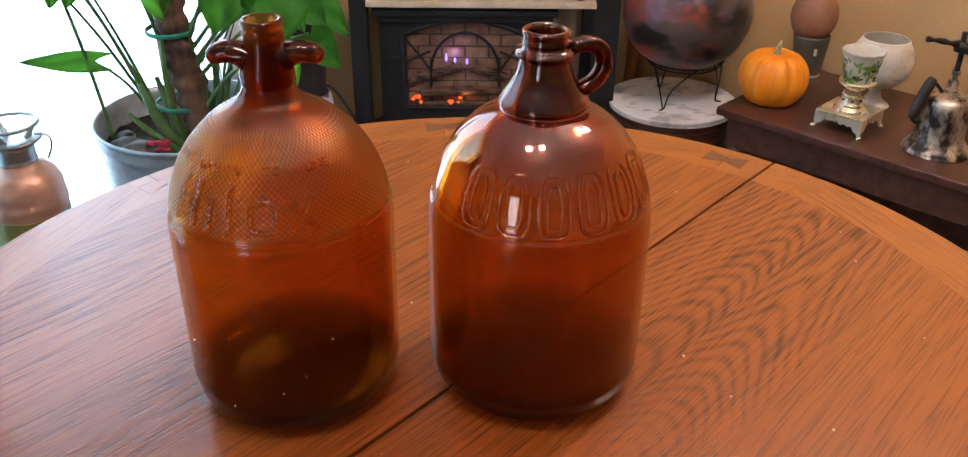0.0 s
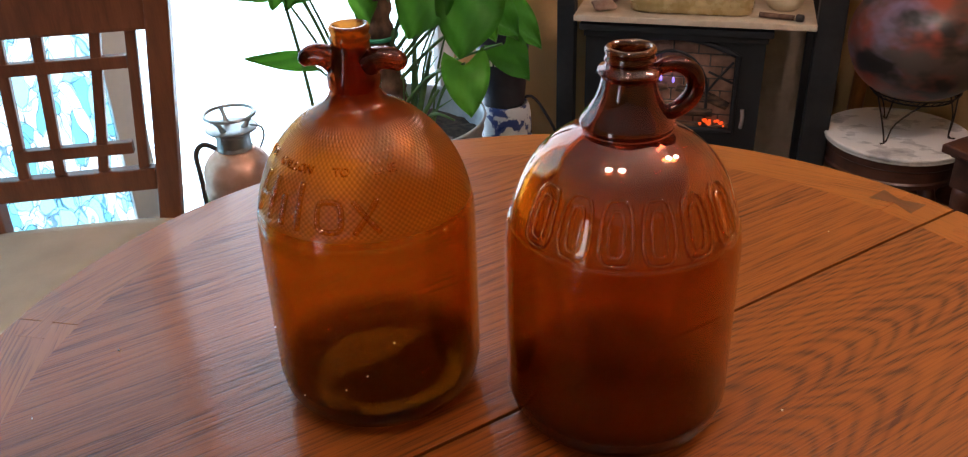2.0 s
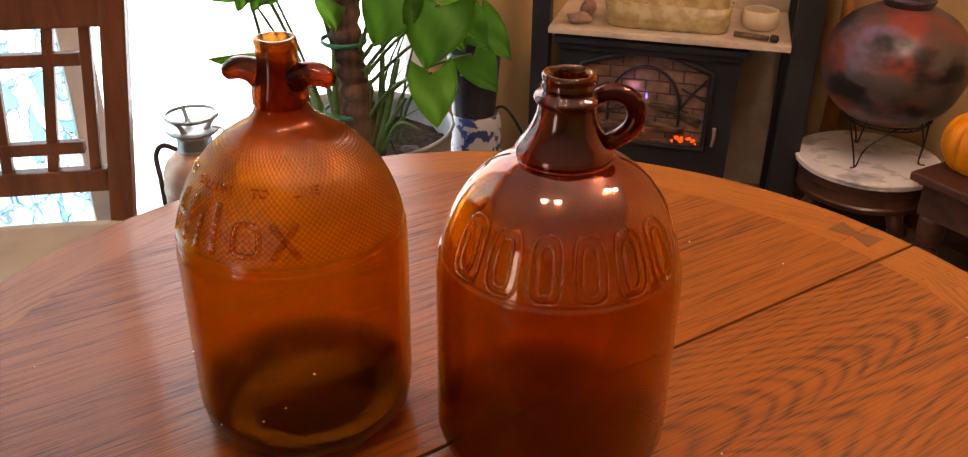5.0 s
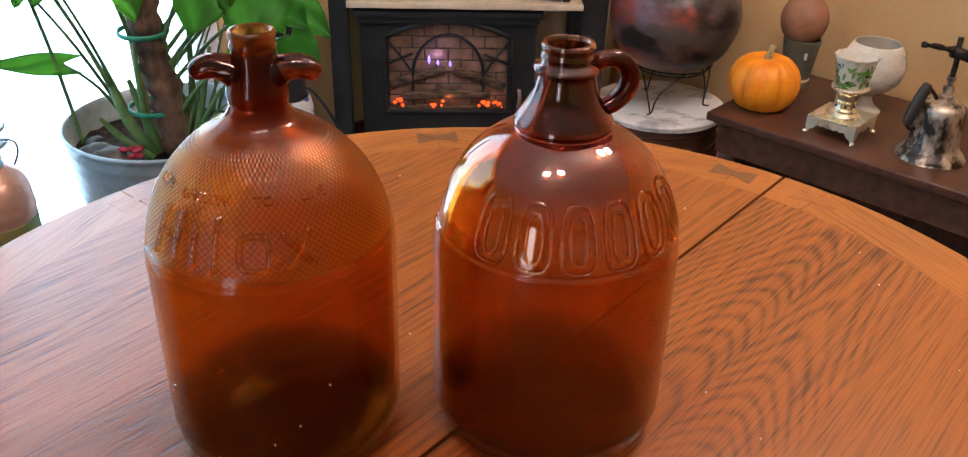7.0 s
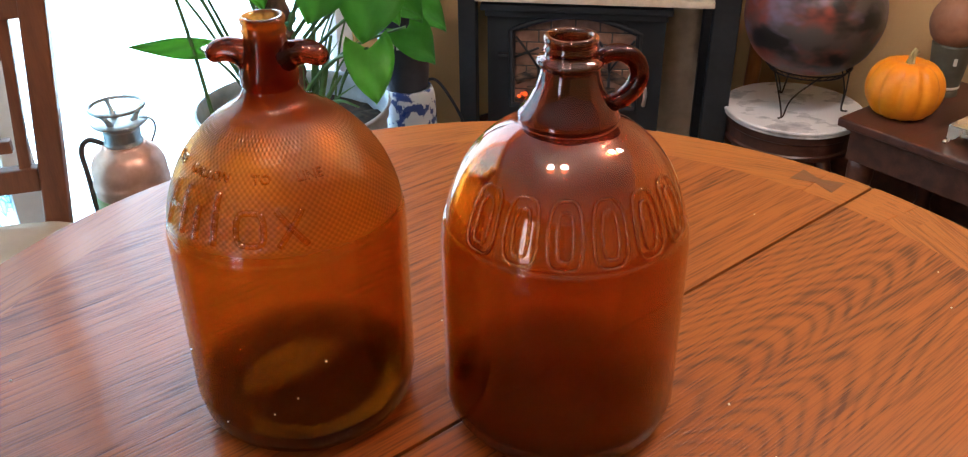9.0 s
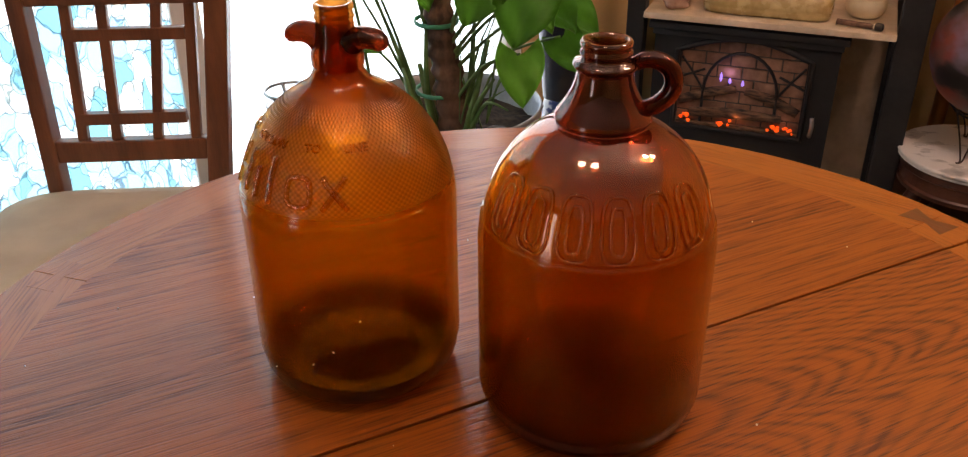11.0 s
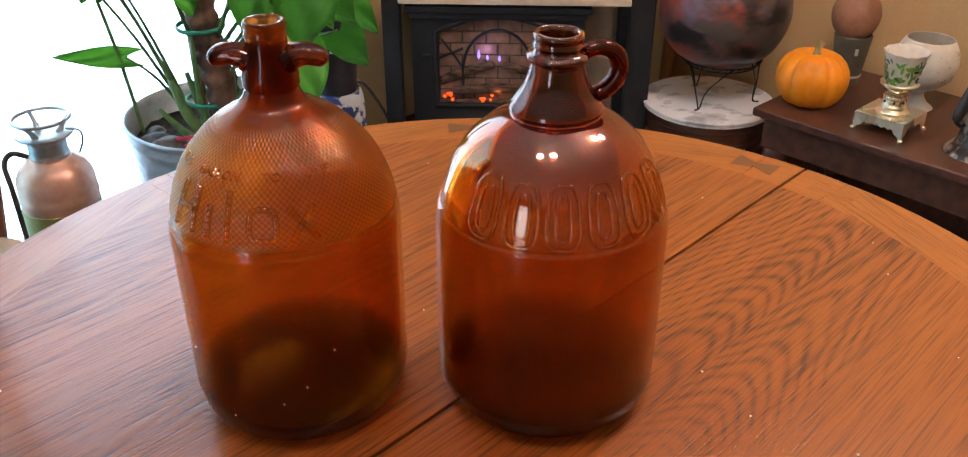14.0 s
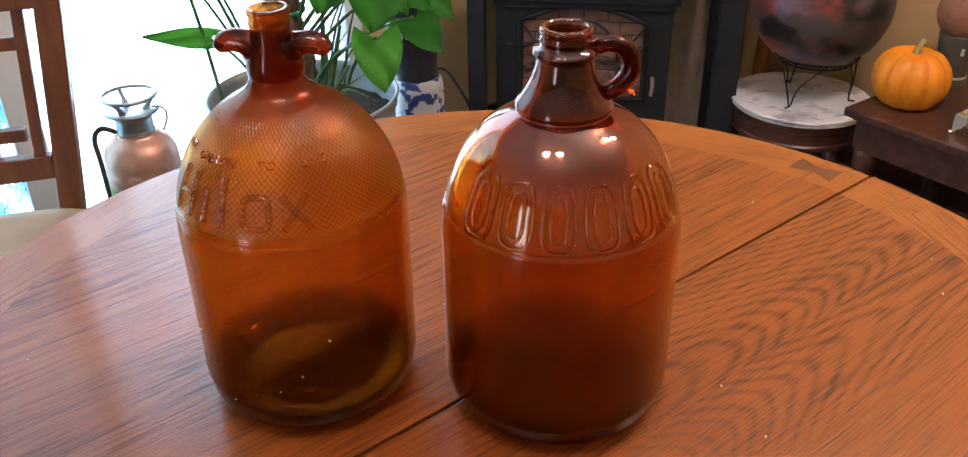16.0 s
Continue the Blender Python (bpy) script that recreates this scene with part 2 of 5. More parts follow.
def film_material(name):
    """Window film: pale leaded-glass lilies, white and teal cells between thin dark lines."""
    m, n, l = nodes_of(name)
    n.remove(n["Principled BSDF"])
    co, mp = n.new("ShaderNodeTexCoord"), n.new("ShaderNodeMapping")
    mp.inputs["Scale"].default_value = (9, 9, 5)
    mp.inputs["Rotation"].default_value = (0.4, 0.3, 0.5)
    l.new(co.outputs["Object"], mp.inputs[0])
    ns = n.new("ShaderNodeTexNoise")
    ns.inputs["Scale"].default_value = 1.4
    l.new(mp.outputs[0], ns.inputs["Vector"])
    ad = n.new("ShaderNodeMixRGB")
    ad.blend_type = "ADD"
    ad.inputs[0].default_value = 0.9
    l.new(mp.outputs[0], ad.inputs[1])
    l.new(ns.outputs[1], ad.inputs[2])
    v, ve = n.new("ShaderNodeTexVoronoi"), n.new("ShaderNodeTexVoronoi")
    ve.feature = "DISTANCE_TO_EDGE"
    for q in (v, ve):
        q.inputs["Scale"].default_value = 2.7
        l.new(ad.outputs[0], q.inputs["Vector"])
    sp = n.new("ShaderNodeSeparateColor")
    l.new(v.outputs["Color"], sp.inputs[0])
    r = n.new("ShaderNodeValToRGB")
    r.color_ramp.interpolation = "CONSTANT"
    e = r.color_ramp.elements
    e[0].position, e[0].color = 0.0, (0.95, 0.97, 0.95, 1)
    e[1].position, e[1].color = 0.42, (0.60, 0.86, 0.92, 1)
    for pos, c in ((0.62, (0.9, 0.92, 0.86)), (0.74, (0.42, 0.74, 0.80)), (0.86, (0.6, 0.8, 0.9))):
        q = e.new(pos)
        q.color = (*c, 1)
    l.new(sp.outputs[0], r.inputs[0])
    ln = n.new("ShaderNodeValToRGB")
    ln.color_ramp.elements[0].position, ln.color_ramp.elements[1].position = 0.012, 0.03
    ln.color_ramp.elements[0].color = (0.30, 0.38, 0.42, 1)
    l.new(ve.outputs[0], ln.inputs[0])
    mx = n.new("ShaderNodeMixRGB")
    mx.blend_type = "MULTIPLY"
    mx.inputs[0].default_value = 1
    l.new(r.outputs[0], mx.inputs[1])
    l.new(ln.outputs[0], mx.inputs[2])
    dim = n.new("ShaderNodeMixRGB")
    dim.blend_type = "MULTIPLY"
    dim.inputs[0].default_value, dim.inputs[2].default_value = 1, (0.82, 0.82, 0.82, 1)
    l.new(mx.outputs[0], dim.inputs[1])
    mx = dim
    clear, tl, mix = n.new("ShaderNodeBsdfTransparent"), n.new("ShaderNodeBsdfTranslucent"), n.new("ShaderNodeMixShader")
    l.new(mx.outputs[0], clear.inputs[0])
    l.new(mx.outputs[0], tl.inputs[0])
    mix.inputs[0].default_value = 0.25
    l.new(clear.outputs[0], mix.inputs[1])
    l.new(tl.outputs[0], mix.inputs[2])
    l.new(mix.outputs[0], n["Material Output"].inputs[0])
    return m


BOARDS_FAR = [(-1, 0.04, 0.1, 0.05, 0.2, 0.5, 0.05), (0.115, 0.17, -0.2, 0.16, 0.12, 0.8, 0.10), (0.21, 0.30, 0.0, 0.05, 0.2, 0.5, 0.02), (0.32, 0.36, -0.1, 0.12, 0.1, 0.6, 0.08)]
BOARDS_NEAR = [(-1, 0.104, -0.27, -0.30, 0.20, 1.0, 0.04), (0.130, 0.163, -0.02, -0.42, 0.22, 1.0, 0.06), (0.215, 0.29, 0.1, -0.04, 0.2, 0.4, 0.03), (0.325, 0.40, -0.1, -0.10, 0.2, 0.6, 0.07)]
BOARDS_EDGE = [(-1, 0.50, 0.0, 0.03, 0.3, 0.6, 0.04)]
OAK_FIELD = oak("oak_field", (0.30, 0.085, 0.0135), (0.095, 0.024, 0.007), 1.0, BOARDS_FAR)
OAK_FIELD_2 = oak("oak_field_b", (0.30, 0.085, 0.0135), (0.095, 0.024, 0.007), 4.3, BOARDS_NEAR, contrast=0.9)
# border oak a tone lighter than the field: sheen on its turned grain, as colour
OAK_EDGE = oak("oak_border", (0.34, 0.108, 0.019), (0.12, 0.034, 0.009), 7.7, BOARDS_EDGE, contrast=0.55)
OAK_KEY = surface("walnut_key", (0.10, 0.030, 0.010), (0.15, 0.047, 0.016), 0.3, 0, 20, (1, 6, 1), 0.1, coat=0.3)
OAK_LEG = surface("oak_pedestal", (0.22, 0.09, 0.03), (0.35, 0.15, 0.05), 0.35, 0, 12, (1, 1, 0.2), 0.1)
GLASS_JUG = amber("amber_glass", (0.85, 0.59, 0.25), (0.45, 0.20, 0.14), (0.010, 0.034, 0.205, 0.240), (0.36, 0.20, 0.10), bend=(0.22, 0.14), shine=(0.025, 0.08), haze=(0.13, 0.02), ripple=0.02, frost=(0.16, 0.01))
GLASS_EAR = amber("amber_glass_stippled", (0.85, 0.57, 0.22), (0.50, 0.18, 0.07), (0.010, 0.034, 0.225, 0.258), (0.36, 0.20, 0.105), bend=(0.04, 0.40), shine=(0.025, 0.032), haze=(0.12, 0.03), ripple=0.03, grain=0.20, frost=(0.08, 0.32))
GLASS_SOLID = amber("amber_glass_solid", (0.32, 0.085, 0.035), (0.32, 0.085, 0.035), (0.0, 0.01, 0.3, 0.31), (0.32, 0.085, 0.035), shine=(0.06, 0.06), bend=(0.4, 0.4))
# raised relief: paler tint and extra gloss stand in for its bright edges
GLASS_LINE = amber("amber_glass_lit_relief", (0.86, 0.64, 0.32), (0.86, 0.64, 0.32), (0.0, 0.01, 0.3, 0.31), (0.86, 0.64, 0.32), shine=(0.16, 0.16), bend=(0.6, 0.6))
WALL = surface("tan_plaster", (0.56, 0.37, 0.165), (0.63, 0.42, 0.19), 0.85, 0, 3.0, (1, 1, 1), 0.25, 90)
CEIL = surface("ceiling_white", (0.70, 0.66, 0.58), (0.76, 0.72, 0.64), 0.9, 0, 3, bump=0.3)
FLOOR = surface("brown_carpet", (0.10, 0.065, 0.04), (0.17, 0.115, 0.075), 0.95, 0, 6, bump=0.8, fine=300)
WHITE = surface("white_vinyl", (0.72, 0.72, 0.70), (0.8, 0.8, 0.78), 0.4, 0, 5)
PANE = pane_material("window_glass")
FILM = film_material("lily_window_film")
DAY = glow("bright_daylight", (0.72, 0.91, 1.0), 1.8)
DAY_DOOR = glow("bright_daylight_garden", (0.62, 0.86, 1.0), 4.6)
STOVE = surface("black_enamel", (0.004, 0.005, 0.007), (0.009, 0.011, 0.014), 0.55, 0, 9, bump=0.1)
POST = surface("black_steel", (0.008, 0.009, 0.011), (0.02, 0.021, 0.023), 0.5, 0.2, 12, bump=0.1)
SHELF = surface("pale_stone_shelf", (0.52, 0.42, 0.30), (0.66, 0.55, 0.42), 0.5, 0, 14, bump=0.15)
BRICK = surface("firebox_brick", (0.16, 0.085, 0.055), (0.3, 0.17, 0.12), 0.85, 0, 18, bump=0.6)
MORTAR = surface("firebox_mortar", (0.05, 0.045, 0.04), (0.1, 0.09, 0.08), 0.9, 0, 30)
LOG = surface("charred_log", (0.02, 0.014, 0.011), (0.16, 0.09, 0.055), 0.9, 0, 25, (1, 4, 4), 0.9)
EMBER = glow("ember_orange", (1.0, 0.11, 0.012), 0.9)
FLAME = glow("flame_violet", (0.30, 0.22, 0.85), 1.3)
STEEL = surface("bright_steel", (0.5, 0.5, 0.5), (0.65, 0.65, 0.65), 0.25, 1.0, 20)
MARBLE = surface("white_marble", (0.50, 0.50, 0.51), (0.86, 0.85, 0.83), 0.22, 0, 9, (1, 1.6, 1), 0.05, 40, low=0.30, high=0.46)
MAHOGANY = surface("dark_mahogany", (0.052, 0.018, 0.011), (0.105, 0.038, 0.022), 0.3, 0, 7, (0.6, 5, 5), 0.15, 60, coat=0.25)
WIRE = surface("dark_wire", (0.03, 0.025, 0.022), (0.07, 0.055, 0.045), 0.45, 0.8, 40)
PUMPKIN = surface("pumpkin_skin", (0.84, 0.25, 0.002), (0.92, 0.34, 0.005), 0.42, 0, 10, bump=0.12, fine=80)
STEM = surface("pumpkin_stem_dry", (0.26, 0.22, 0.09), (0.42, 0.37, 0.18), 0.8, 0, 30, (4, 4, 0.6), 0.5)
RAKU = surface("raku_smoke", (0.022, 0.019, 0.018), (0.20, 0.165, 0.135), 0.33, 0, 4.2, bump=0.05, low=0.40, high=0.72)
GREENPOT = surface("olive_stoneware", (0.085, 0.08, 0.055), (0.14, 0.13, 0.09), 0.45, 0, 12, bump=0.15)
GOURD = surface("brown_gourd", (0.25, 0.11, 0.055), (0.36, 0.17, 0.09), 0.5, 0, 8, bump=0.1)
BRASS = surface("polished_brass", (0.82, 0.73, 0.50), (0.92, 0.86, 0.70), 0.20, 0.85, 14, rough_b=0.36)
CHINA = surface("white_china", (0.62, 0.58, 0.49), (0.72, 0.68, 0.60), 0.22, 0, 9, bump=0.03)
CHINA_DOT = surface("brown_speckle", (0.10, 0.06, 0.03), (0.2, 0.12, 0.05), 0.4)
LEAFPAINT = surface("green_paint", (0.08, 0.22, 0.03), (0.20, 0.36, 0.07), 0.3, 0, 30)
TORCH = surface("tarnished_brass", (0.06, 0.05, 0.045), (0.65, 0.55, 0.44), 0.34, 0.85, 26, (1, 1, 0.6), 0.3, 110, low=0.42, high=0.62)
TORCH_DARK = surface("black_iron", (0.012, 0.011, 0.01), (0.05, 0.045, 0.04), 0.45, 0.7, 30, bump=0.3)
BLACKWOOD = surface("black_handle", (0.01, 0.009, 0.008), (0.025, 0.02, 0.018), 0.4, 0, 20)
COPPER = surface("old_copper", (0.62, 0.32, 0.22), (0.80, 0.50, 0.38), 0.32, 0.6, 8, bump=0.08, rough_b=0.48)
NICKEL = surface("dull_nickel", (0.36, 0.38, 0.38), (0.52, 0.54, 0.54), 0.35, 1.0, 15)
LABEL_G = surface("green_plate", (0.20, 0.26, 0.08), (0.38, 0.33, 0.12), 0.4, 0.5, 18)
ZINC = surface("galvanised_zinc", (0.32, 0.38, 0.43), (0.48, 0.55, 0.60), 0.45, 0.5, 14, bump=0.12)
SOIL = surface("dark_soil", (0.015, 0.011, 0.008), (0.06, 0.045, 0.03), 0.95, 0, 60, bump=1.0)
BARK = surface("brown_bark", (0.04, 0.022, 0.014), (0.23, 0.125, 0.08), 0.85, 0, 11, (1, 1, 0.5), 0.9, 80)
STALK = surface("stalk_green", (0.06, 0.15, 0.035), (0.14, 0.26, 0.08), 0.4, 0, 25, bump=0.1)
TAPE = surface("teal_tie", (0.02, 0.24, 0.15), (0.04, 0.34, 0.22), 0.4, 0, 20)
REDFLOWER = surface("crimson_bloom", (0.35, 0.01, 0.03), (0.55, 0.05, 0.09), 0.6, 0, 40)
ROCK = surface("grey_pebble", (0.06, 0.06, 0.06), (0.17, 0.16, 0.15), 0.7, 0, 25, bump=0.3)
PINKROCK = surface("pink_rock", (0.26, 0.15, 0.11), (0.42, 0.28, 0.22), 0.8, 0, 25, bump=0.5)
DARKPOT = surface("navy_crock", (0.012, 0.014, 0.022), (0.03, 0.034, 0.046), 0.3, 0, 10, coat=0.3)
BLUEWHITE = surface("blue_white_china", (0.03, 0.06, 0.22), (0.6, 0.64, 0.68), 0.25, 0, 30, low=0.46, high=0.52)
CORD = surface("black_cord", (0.01, 0.01, 0.01), (0.02, 0.02, 0.02), 0.5)
CHAIRWOOD = surface("brown_cherry_wood", (0.11, 0.035, 0.014), (0.20, 0.07, 0.028), 0.34, 0, 9, (4, 4, 0.5), 0.15, 90, coat=0.25)
SEATCLOTH = surface("beige_upholstery", (0.42, 0.34, 0.25), (0.52, 0.43, 0.32), 0.9, 0, 10, bump=0.5, fine=500)
DISHGLASS = surface("amber_pressed_glass", (0.36, 0.26, 0.11), (0.5, 0.38, 0.18), 0.2, 0, 25)
CREAM = surface("cream_glaze", (0.6, 0.5, 0.32), (0.7, 0.6, 0.42), 0.4, 0, 9)
BULB = glow("warm_bulb", (1.0, 0.80, 0.655), 38.0)
BULB_BRIGHT = glow("warm_bulb_bright", (1.0, 0.80, 0.655), 105.0)

# ---- building helpers ----


def link(name, bm, material, smooth=False):
    me = bpy.data.meshes.new(name)
    bmesh.ops.recalc_face_normals(bm, faces=bm.faces)
    bm.to_mesh(me)
    bm.free()
    for p in me.polygons:
        p.use_smooth = smooth
    me.materials.append(material)
    return new(name, me)


def thing(name, m, label, category, group=""):
    ob = new(name)
    ob.empty_display_size = 0.05
    ob.matrix_world = m
    return tagged(ob, label, category, group)


def part(name, bm, material, parent, label="", smooth=False, m=None):
    ob = link(name, bm, material, smooth)
    ob.parent = parent
    if m is not None:
        ob.matrix_basis = m
    return tagged(ob, label)


def solo(name, bm, material, label, category, kind="", smooth=False, m=None):
    ob = link(name, bm, material, smooth)
    if m is not None:
        ob.matrix_world = m
    return tagged(ob, label, category, "", kind)


def box(lo, hi, bevel=0.0, bm=None, seg=2):
    bm = bm or bmesh.new()
    lo, hi = Vector(lo), Vector(hi)
    c = (lo + hi) / 2
    g = bmesh.ops.create_cube(bm, size=1, matrix=Matrix.Translation(c) @ Matrix.Diagonal((*(hi - lo), 1)))
    if bevel:
        vs = set(g["verts"])
        bmesh.ops.bevel(bm, geom=[e for e in bm.edges if e.verts[0] in vs], offset=bevel, segments=seg, affect="EDGES", profile=0.6)
    return bm


def lathe(profile, n=48, bm=None, fold=None):
    """A turned body from (radius, height) rows; a radius of 0 closes it. fold(angle, r, z) may change the radius."""
    bm = bm or bmesh.new()
    rings = []
    for r, z in profile:
        if r < 1e-6:
            rings.append([bm.verts.new((0, 0, z))])
        else:
            rings.append([bm.verts.new(((fold(2 * math.pi * i / n, r, z) if fold else r) * math.cos(2 * math.pi * i / n),
                                        (fold(2 * math.pi * i / n, r, z) if fold else r) * math.sin(2 * math.pi * i / n), z)) for i in range(n)])
    for a, b in zip(rings, rings[1:]):
        for i in range(n):
            q = [a[i % len(a)], a[(i + 1) % n if len(a) > 1 else 0], b[(i + 1) % n if len(b) > 1 else 0], b[i % len(b)]]
            q = list(dict.fromkeys(q))
            if len(q) > 2:
                bm.faces.new(q)
    return bm


def smooth_rows(rows, steps=6):
    """Catmull-Rom through (r, z) rows."""
    out = []
    p = [rows[0]] + list(rows) + [rows[-1]]
    for i in range(1, len(p) - 2):
        for k in range(steps):
            t = k / steps
            out.append(tuple(0.5 * (2 * p[i][j] + (p[i + 1][j] - p[i - 1][j]) * t + (2 * p[i - 1][j] - 5 * p[i][j] + 4 * p[i + 1][j] - p[i + 2][j]) * t * t
                                    + (3 * p[i][j] - p[i - 1][j] - 3 * p[i + 1][j] + p[i + 2][j]) * t ** 3) for j in range(len(p[i]))))
    out.append(tuple(rows[-1]))
    return out


def tube(points, radius, n=10, bm=None, steps=0, closed=False, flat=1.0):
    """A round rod along points; radius a number or one for each point; flat squeezes it across."""
    bm = bm or bmesh.new()
    pts = [Vector(p) for p in points]
    rad = list(radius) if isinstance(radius, (list, tuple)) else [radius] * len(pts)
    if steps:
        rows = smooth_rows([(*p, r) for p, r in zip(pts, rad)], steps)
        pts, rad = [Vector(r[:3]) for r in rows], [r[3] for r in rows]
    rings, side = [], None
    m = len(pts)
    for i, p in enumerate(pts):
        d = (pts[(i + 1) % m] - pts[i - 1]) if closed else (pts[min(i + 1, m - 1)] - pts[max(i - 1, 0)])
        d.normalize()
        if side is None:
            side = d.cross(Vector((0, 0, 1)))
            if side.length < 0.1:
                side = d.cross(Vector((0, 1, 0)))
        side = (side - d * side.dot(d)).normalized()
        up = side.cross(d)
        rings.append([bm.verts.new(p + rad[i] * (flat * math.cos(2 * math.pi * k / n) * side + math.sin(2 * math.pi * k / n) * up)) for k in range(n)])
    pairs = list(zip(rings, rings[1:])) + ([(rings[-1], rings[0])] if closed else [])
    for a, b in pairs:
        for k in range(n):
            bm.faces.new((a[k], a[(k + 1) % n], b[(k + 1) % n], b[k]))
    if not closed:
        bm.faces.new(rings[0][::-1])
        bm.faces.new(rings[-1])
    return bm


def prism(outline, lo, hi, bm=None, bevel=0.0):
    """An upright prism over an outline of (x, y)."""
    bm = bm or bmesh.new()
    a = [bm.verts.new((x, y, lo)) for x, y in outline]
    b = [bm.verts.new((x, y, hi)) for x, y in outline]
    bm.faces.new(a[::-1])
    top = bm.faces.new(b)
    for i in range(len(a)):
        j = (i + 1) % len(a)
        bm.faces.new((a[i], a[j], b[j], b[i]))
    if bevel:
        bmesh.ops.bevel(bm, geom=list(top.edges), offset=bevel, segments=2, affect="EDGES", profile=0.6)
    return bm


ROOM_TURN = Matrix.Rotation(radians(45), 4, "Z")     # room axes: local x is u, local y is v


# ---- the room ----
def wall(name, lo, hi, label):
    return solo(name, box(lo, hi), WALL, label, "wall", "structure", m=ROOM_TURN)


T = 0.14
solo("floor", box((BACK_U - T, BACK_V - T, -0.1), (WALL_U + T, WALL_V + T, 0)), FLOOR, "brown floor under the table", "floor", "structure", m=ROOM_TURN)
solo("ceiling", box((BACK_U - T, BACK_V - T, TOP), (WALL_U + T, WALL_V + T, TOP + 0.1)), CEIL, "plain off-white ceiling", "ceiling", "structure", m=ROOM_TURN)
wall("wall_east", (WALL_U, BACK_V, 0), (WALL_U + T, WALL_V, TOP), "warm tan painted wall behind the low chest")
wall("wall_south", (BACK_U, BACK_V - T, 0), (WALL_U + T, BACK_V, TOP), "warm tan painted wall")
D0, D1, DTOP = -1.0, 1.27, 2.30       # glass door opening along u
wall("wall_north", (D1, WALL_V, 0), (WALL_U + T, WALL_V + T, TOP), "warm tan wall between the glass door and the corner")
wall("wall_north_2", (BACK_U - T, WALL_V, 0), (D0, WALL_V + T, TOP), "warm tan wall beside the glass door")
wall("wall_north_3", (D0, WALL_V, DTOP), (D1, WALL_V + T, TOP), "warm tan wall over the glass door")
Y0, Y1, Z0, Z1 = -0.62, -0.02, 0.12, 2.05  # tall window in the wall behind the camera
wall("wall_west", (BACK_U - T, BACK_V, 0), (BACK_U, Y0, TOP), "warm tan painted wall")
wall("wall_west_2", (BACK_U - T, Y1, 0), (BACK_U, WALL_V, TOP), "warm tan painted wall")
wall("wall_west_3", (BACK_U - T, Y0, 0), (BACK_U, Y1, Z0), "warm tan wall below the window")
wall("wall_west_4", (BACK_U - T, Y0, Z1), (BACK_U, Y1, TOP), "warm tan wall above the window")
solo("baseboard", box((D1 + 0.06, WALL_V - 0.014, 0), (WALL_U - 0.014, WALL_V, 0.09), 0.003), MAHOGANY, "dark wooden baseboard", "baseboard", "structure", m=ROOM_TURN)
solo("baseboard_2", box((WALL_U - 0.014, BACK_V, 0), (WALL_U, WALL_V, 0.09), 0.003), MAHOGANY, "dark wooden baseboard", "baseboard", "structure", m=ROOM_TURN)

# sliding glass door with a lily film on one leaf
door = thing("door_1", ROOM_TURN, "white sliding glass door, one leaf covered with leaded-lily film", "glass door")
door["kind"] = "structure"
SPLIT = 0.36
for a, b, c, d in ((D0, D0 + 0.05, 0, DTOP), (D1 - 0.05, D1, 0, DTOP), (D0 + 0.05, D1 - 0.05, 0, 0.05), (D0 + 0.05, D1 - 0.05, DTOP - 0.05, DTOP)):
    part("door_frame", box((a, WALL_V + 0.01, c), (b, WALL_V + 0.11, d), 0.004), WHITE, door)
part("meeting_stile", box((SPLIT - 0.035, WALL_V + 0.02, 0.05), (SPLIT + 0.035, WALL_V + 0.09, DTOP - 0.05), 0.004), WHITE, door)
pane = part("pane", box((SPLIT + 0.035, WALL_V + 0.045, 0.05), (D1 - 0.05, WALL_V + 0.051, DTOP - 0.05)), PANE, door)
pane.visible_shadow = False
film = part("film_pane", box((D0 + 0.05, WALL_V + 0.06, 0.05), (SPLIT - 0.035, WALL_V + 0.066, DTOP - 0.05)), FILM, door, "white and teal leaded-lily window film")
win = thing("window_1", ROOM_TURN, "white-framed window in the tan wall", "window")
win["kind"] = "structure"
for a, b, c, d in ((Y0, Y0 + 0.05, Z0, Z1), (Y1 - 0.05, Y1, Z0, Z1), (Y0 + 0.05, Y1 - 0.05, Z0, Z0 + 0.05), (Y0 + 0.05, Y1 - 0.05, Z1 - 0.05, Z1)):
    part("window_frame", box((BACK_U - 0.1, a, c), (BACK_U - 0.01, b, d), 0.004), WHITE, win)
wp = part("pane", box((BACK_U - 0.06, Y0 + 0.05, Z0 + 0.05), (BACK_U - 0.054, Y1 - 0.05, Z1 - 0.05)), PANE, win)
wp.visible_shadow = False
solo("backdrop", box((D0 - 3.0, WALL_V + 1.6, -3.0), (D1 + 2.5, WALL_V + 1.62, 4.5)), DAY_DOOR, "bright overcast daylight outside the glass door", "daylight", "structure", m=ROOM_TURN)
solo("backdrop_2", box((BACK_U - 1.2, Y0 - 1.0, 0.2), (BACK_U - 1.18, Y1 + 1.0, 3.2)), DAY, "bright overcast daylight outside the window", "daylight", "structure", m=ROOM_TURN)

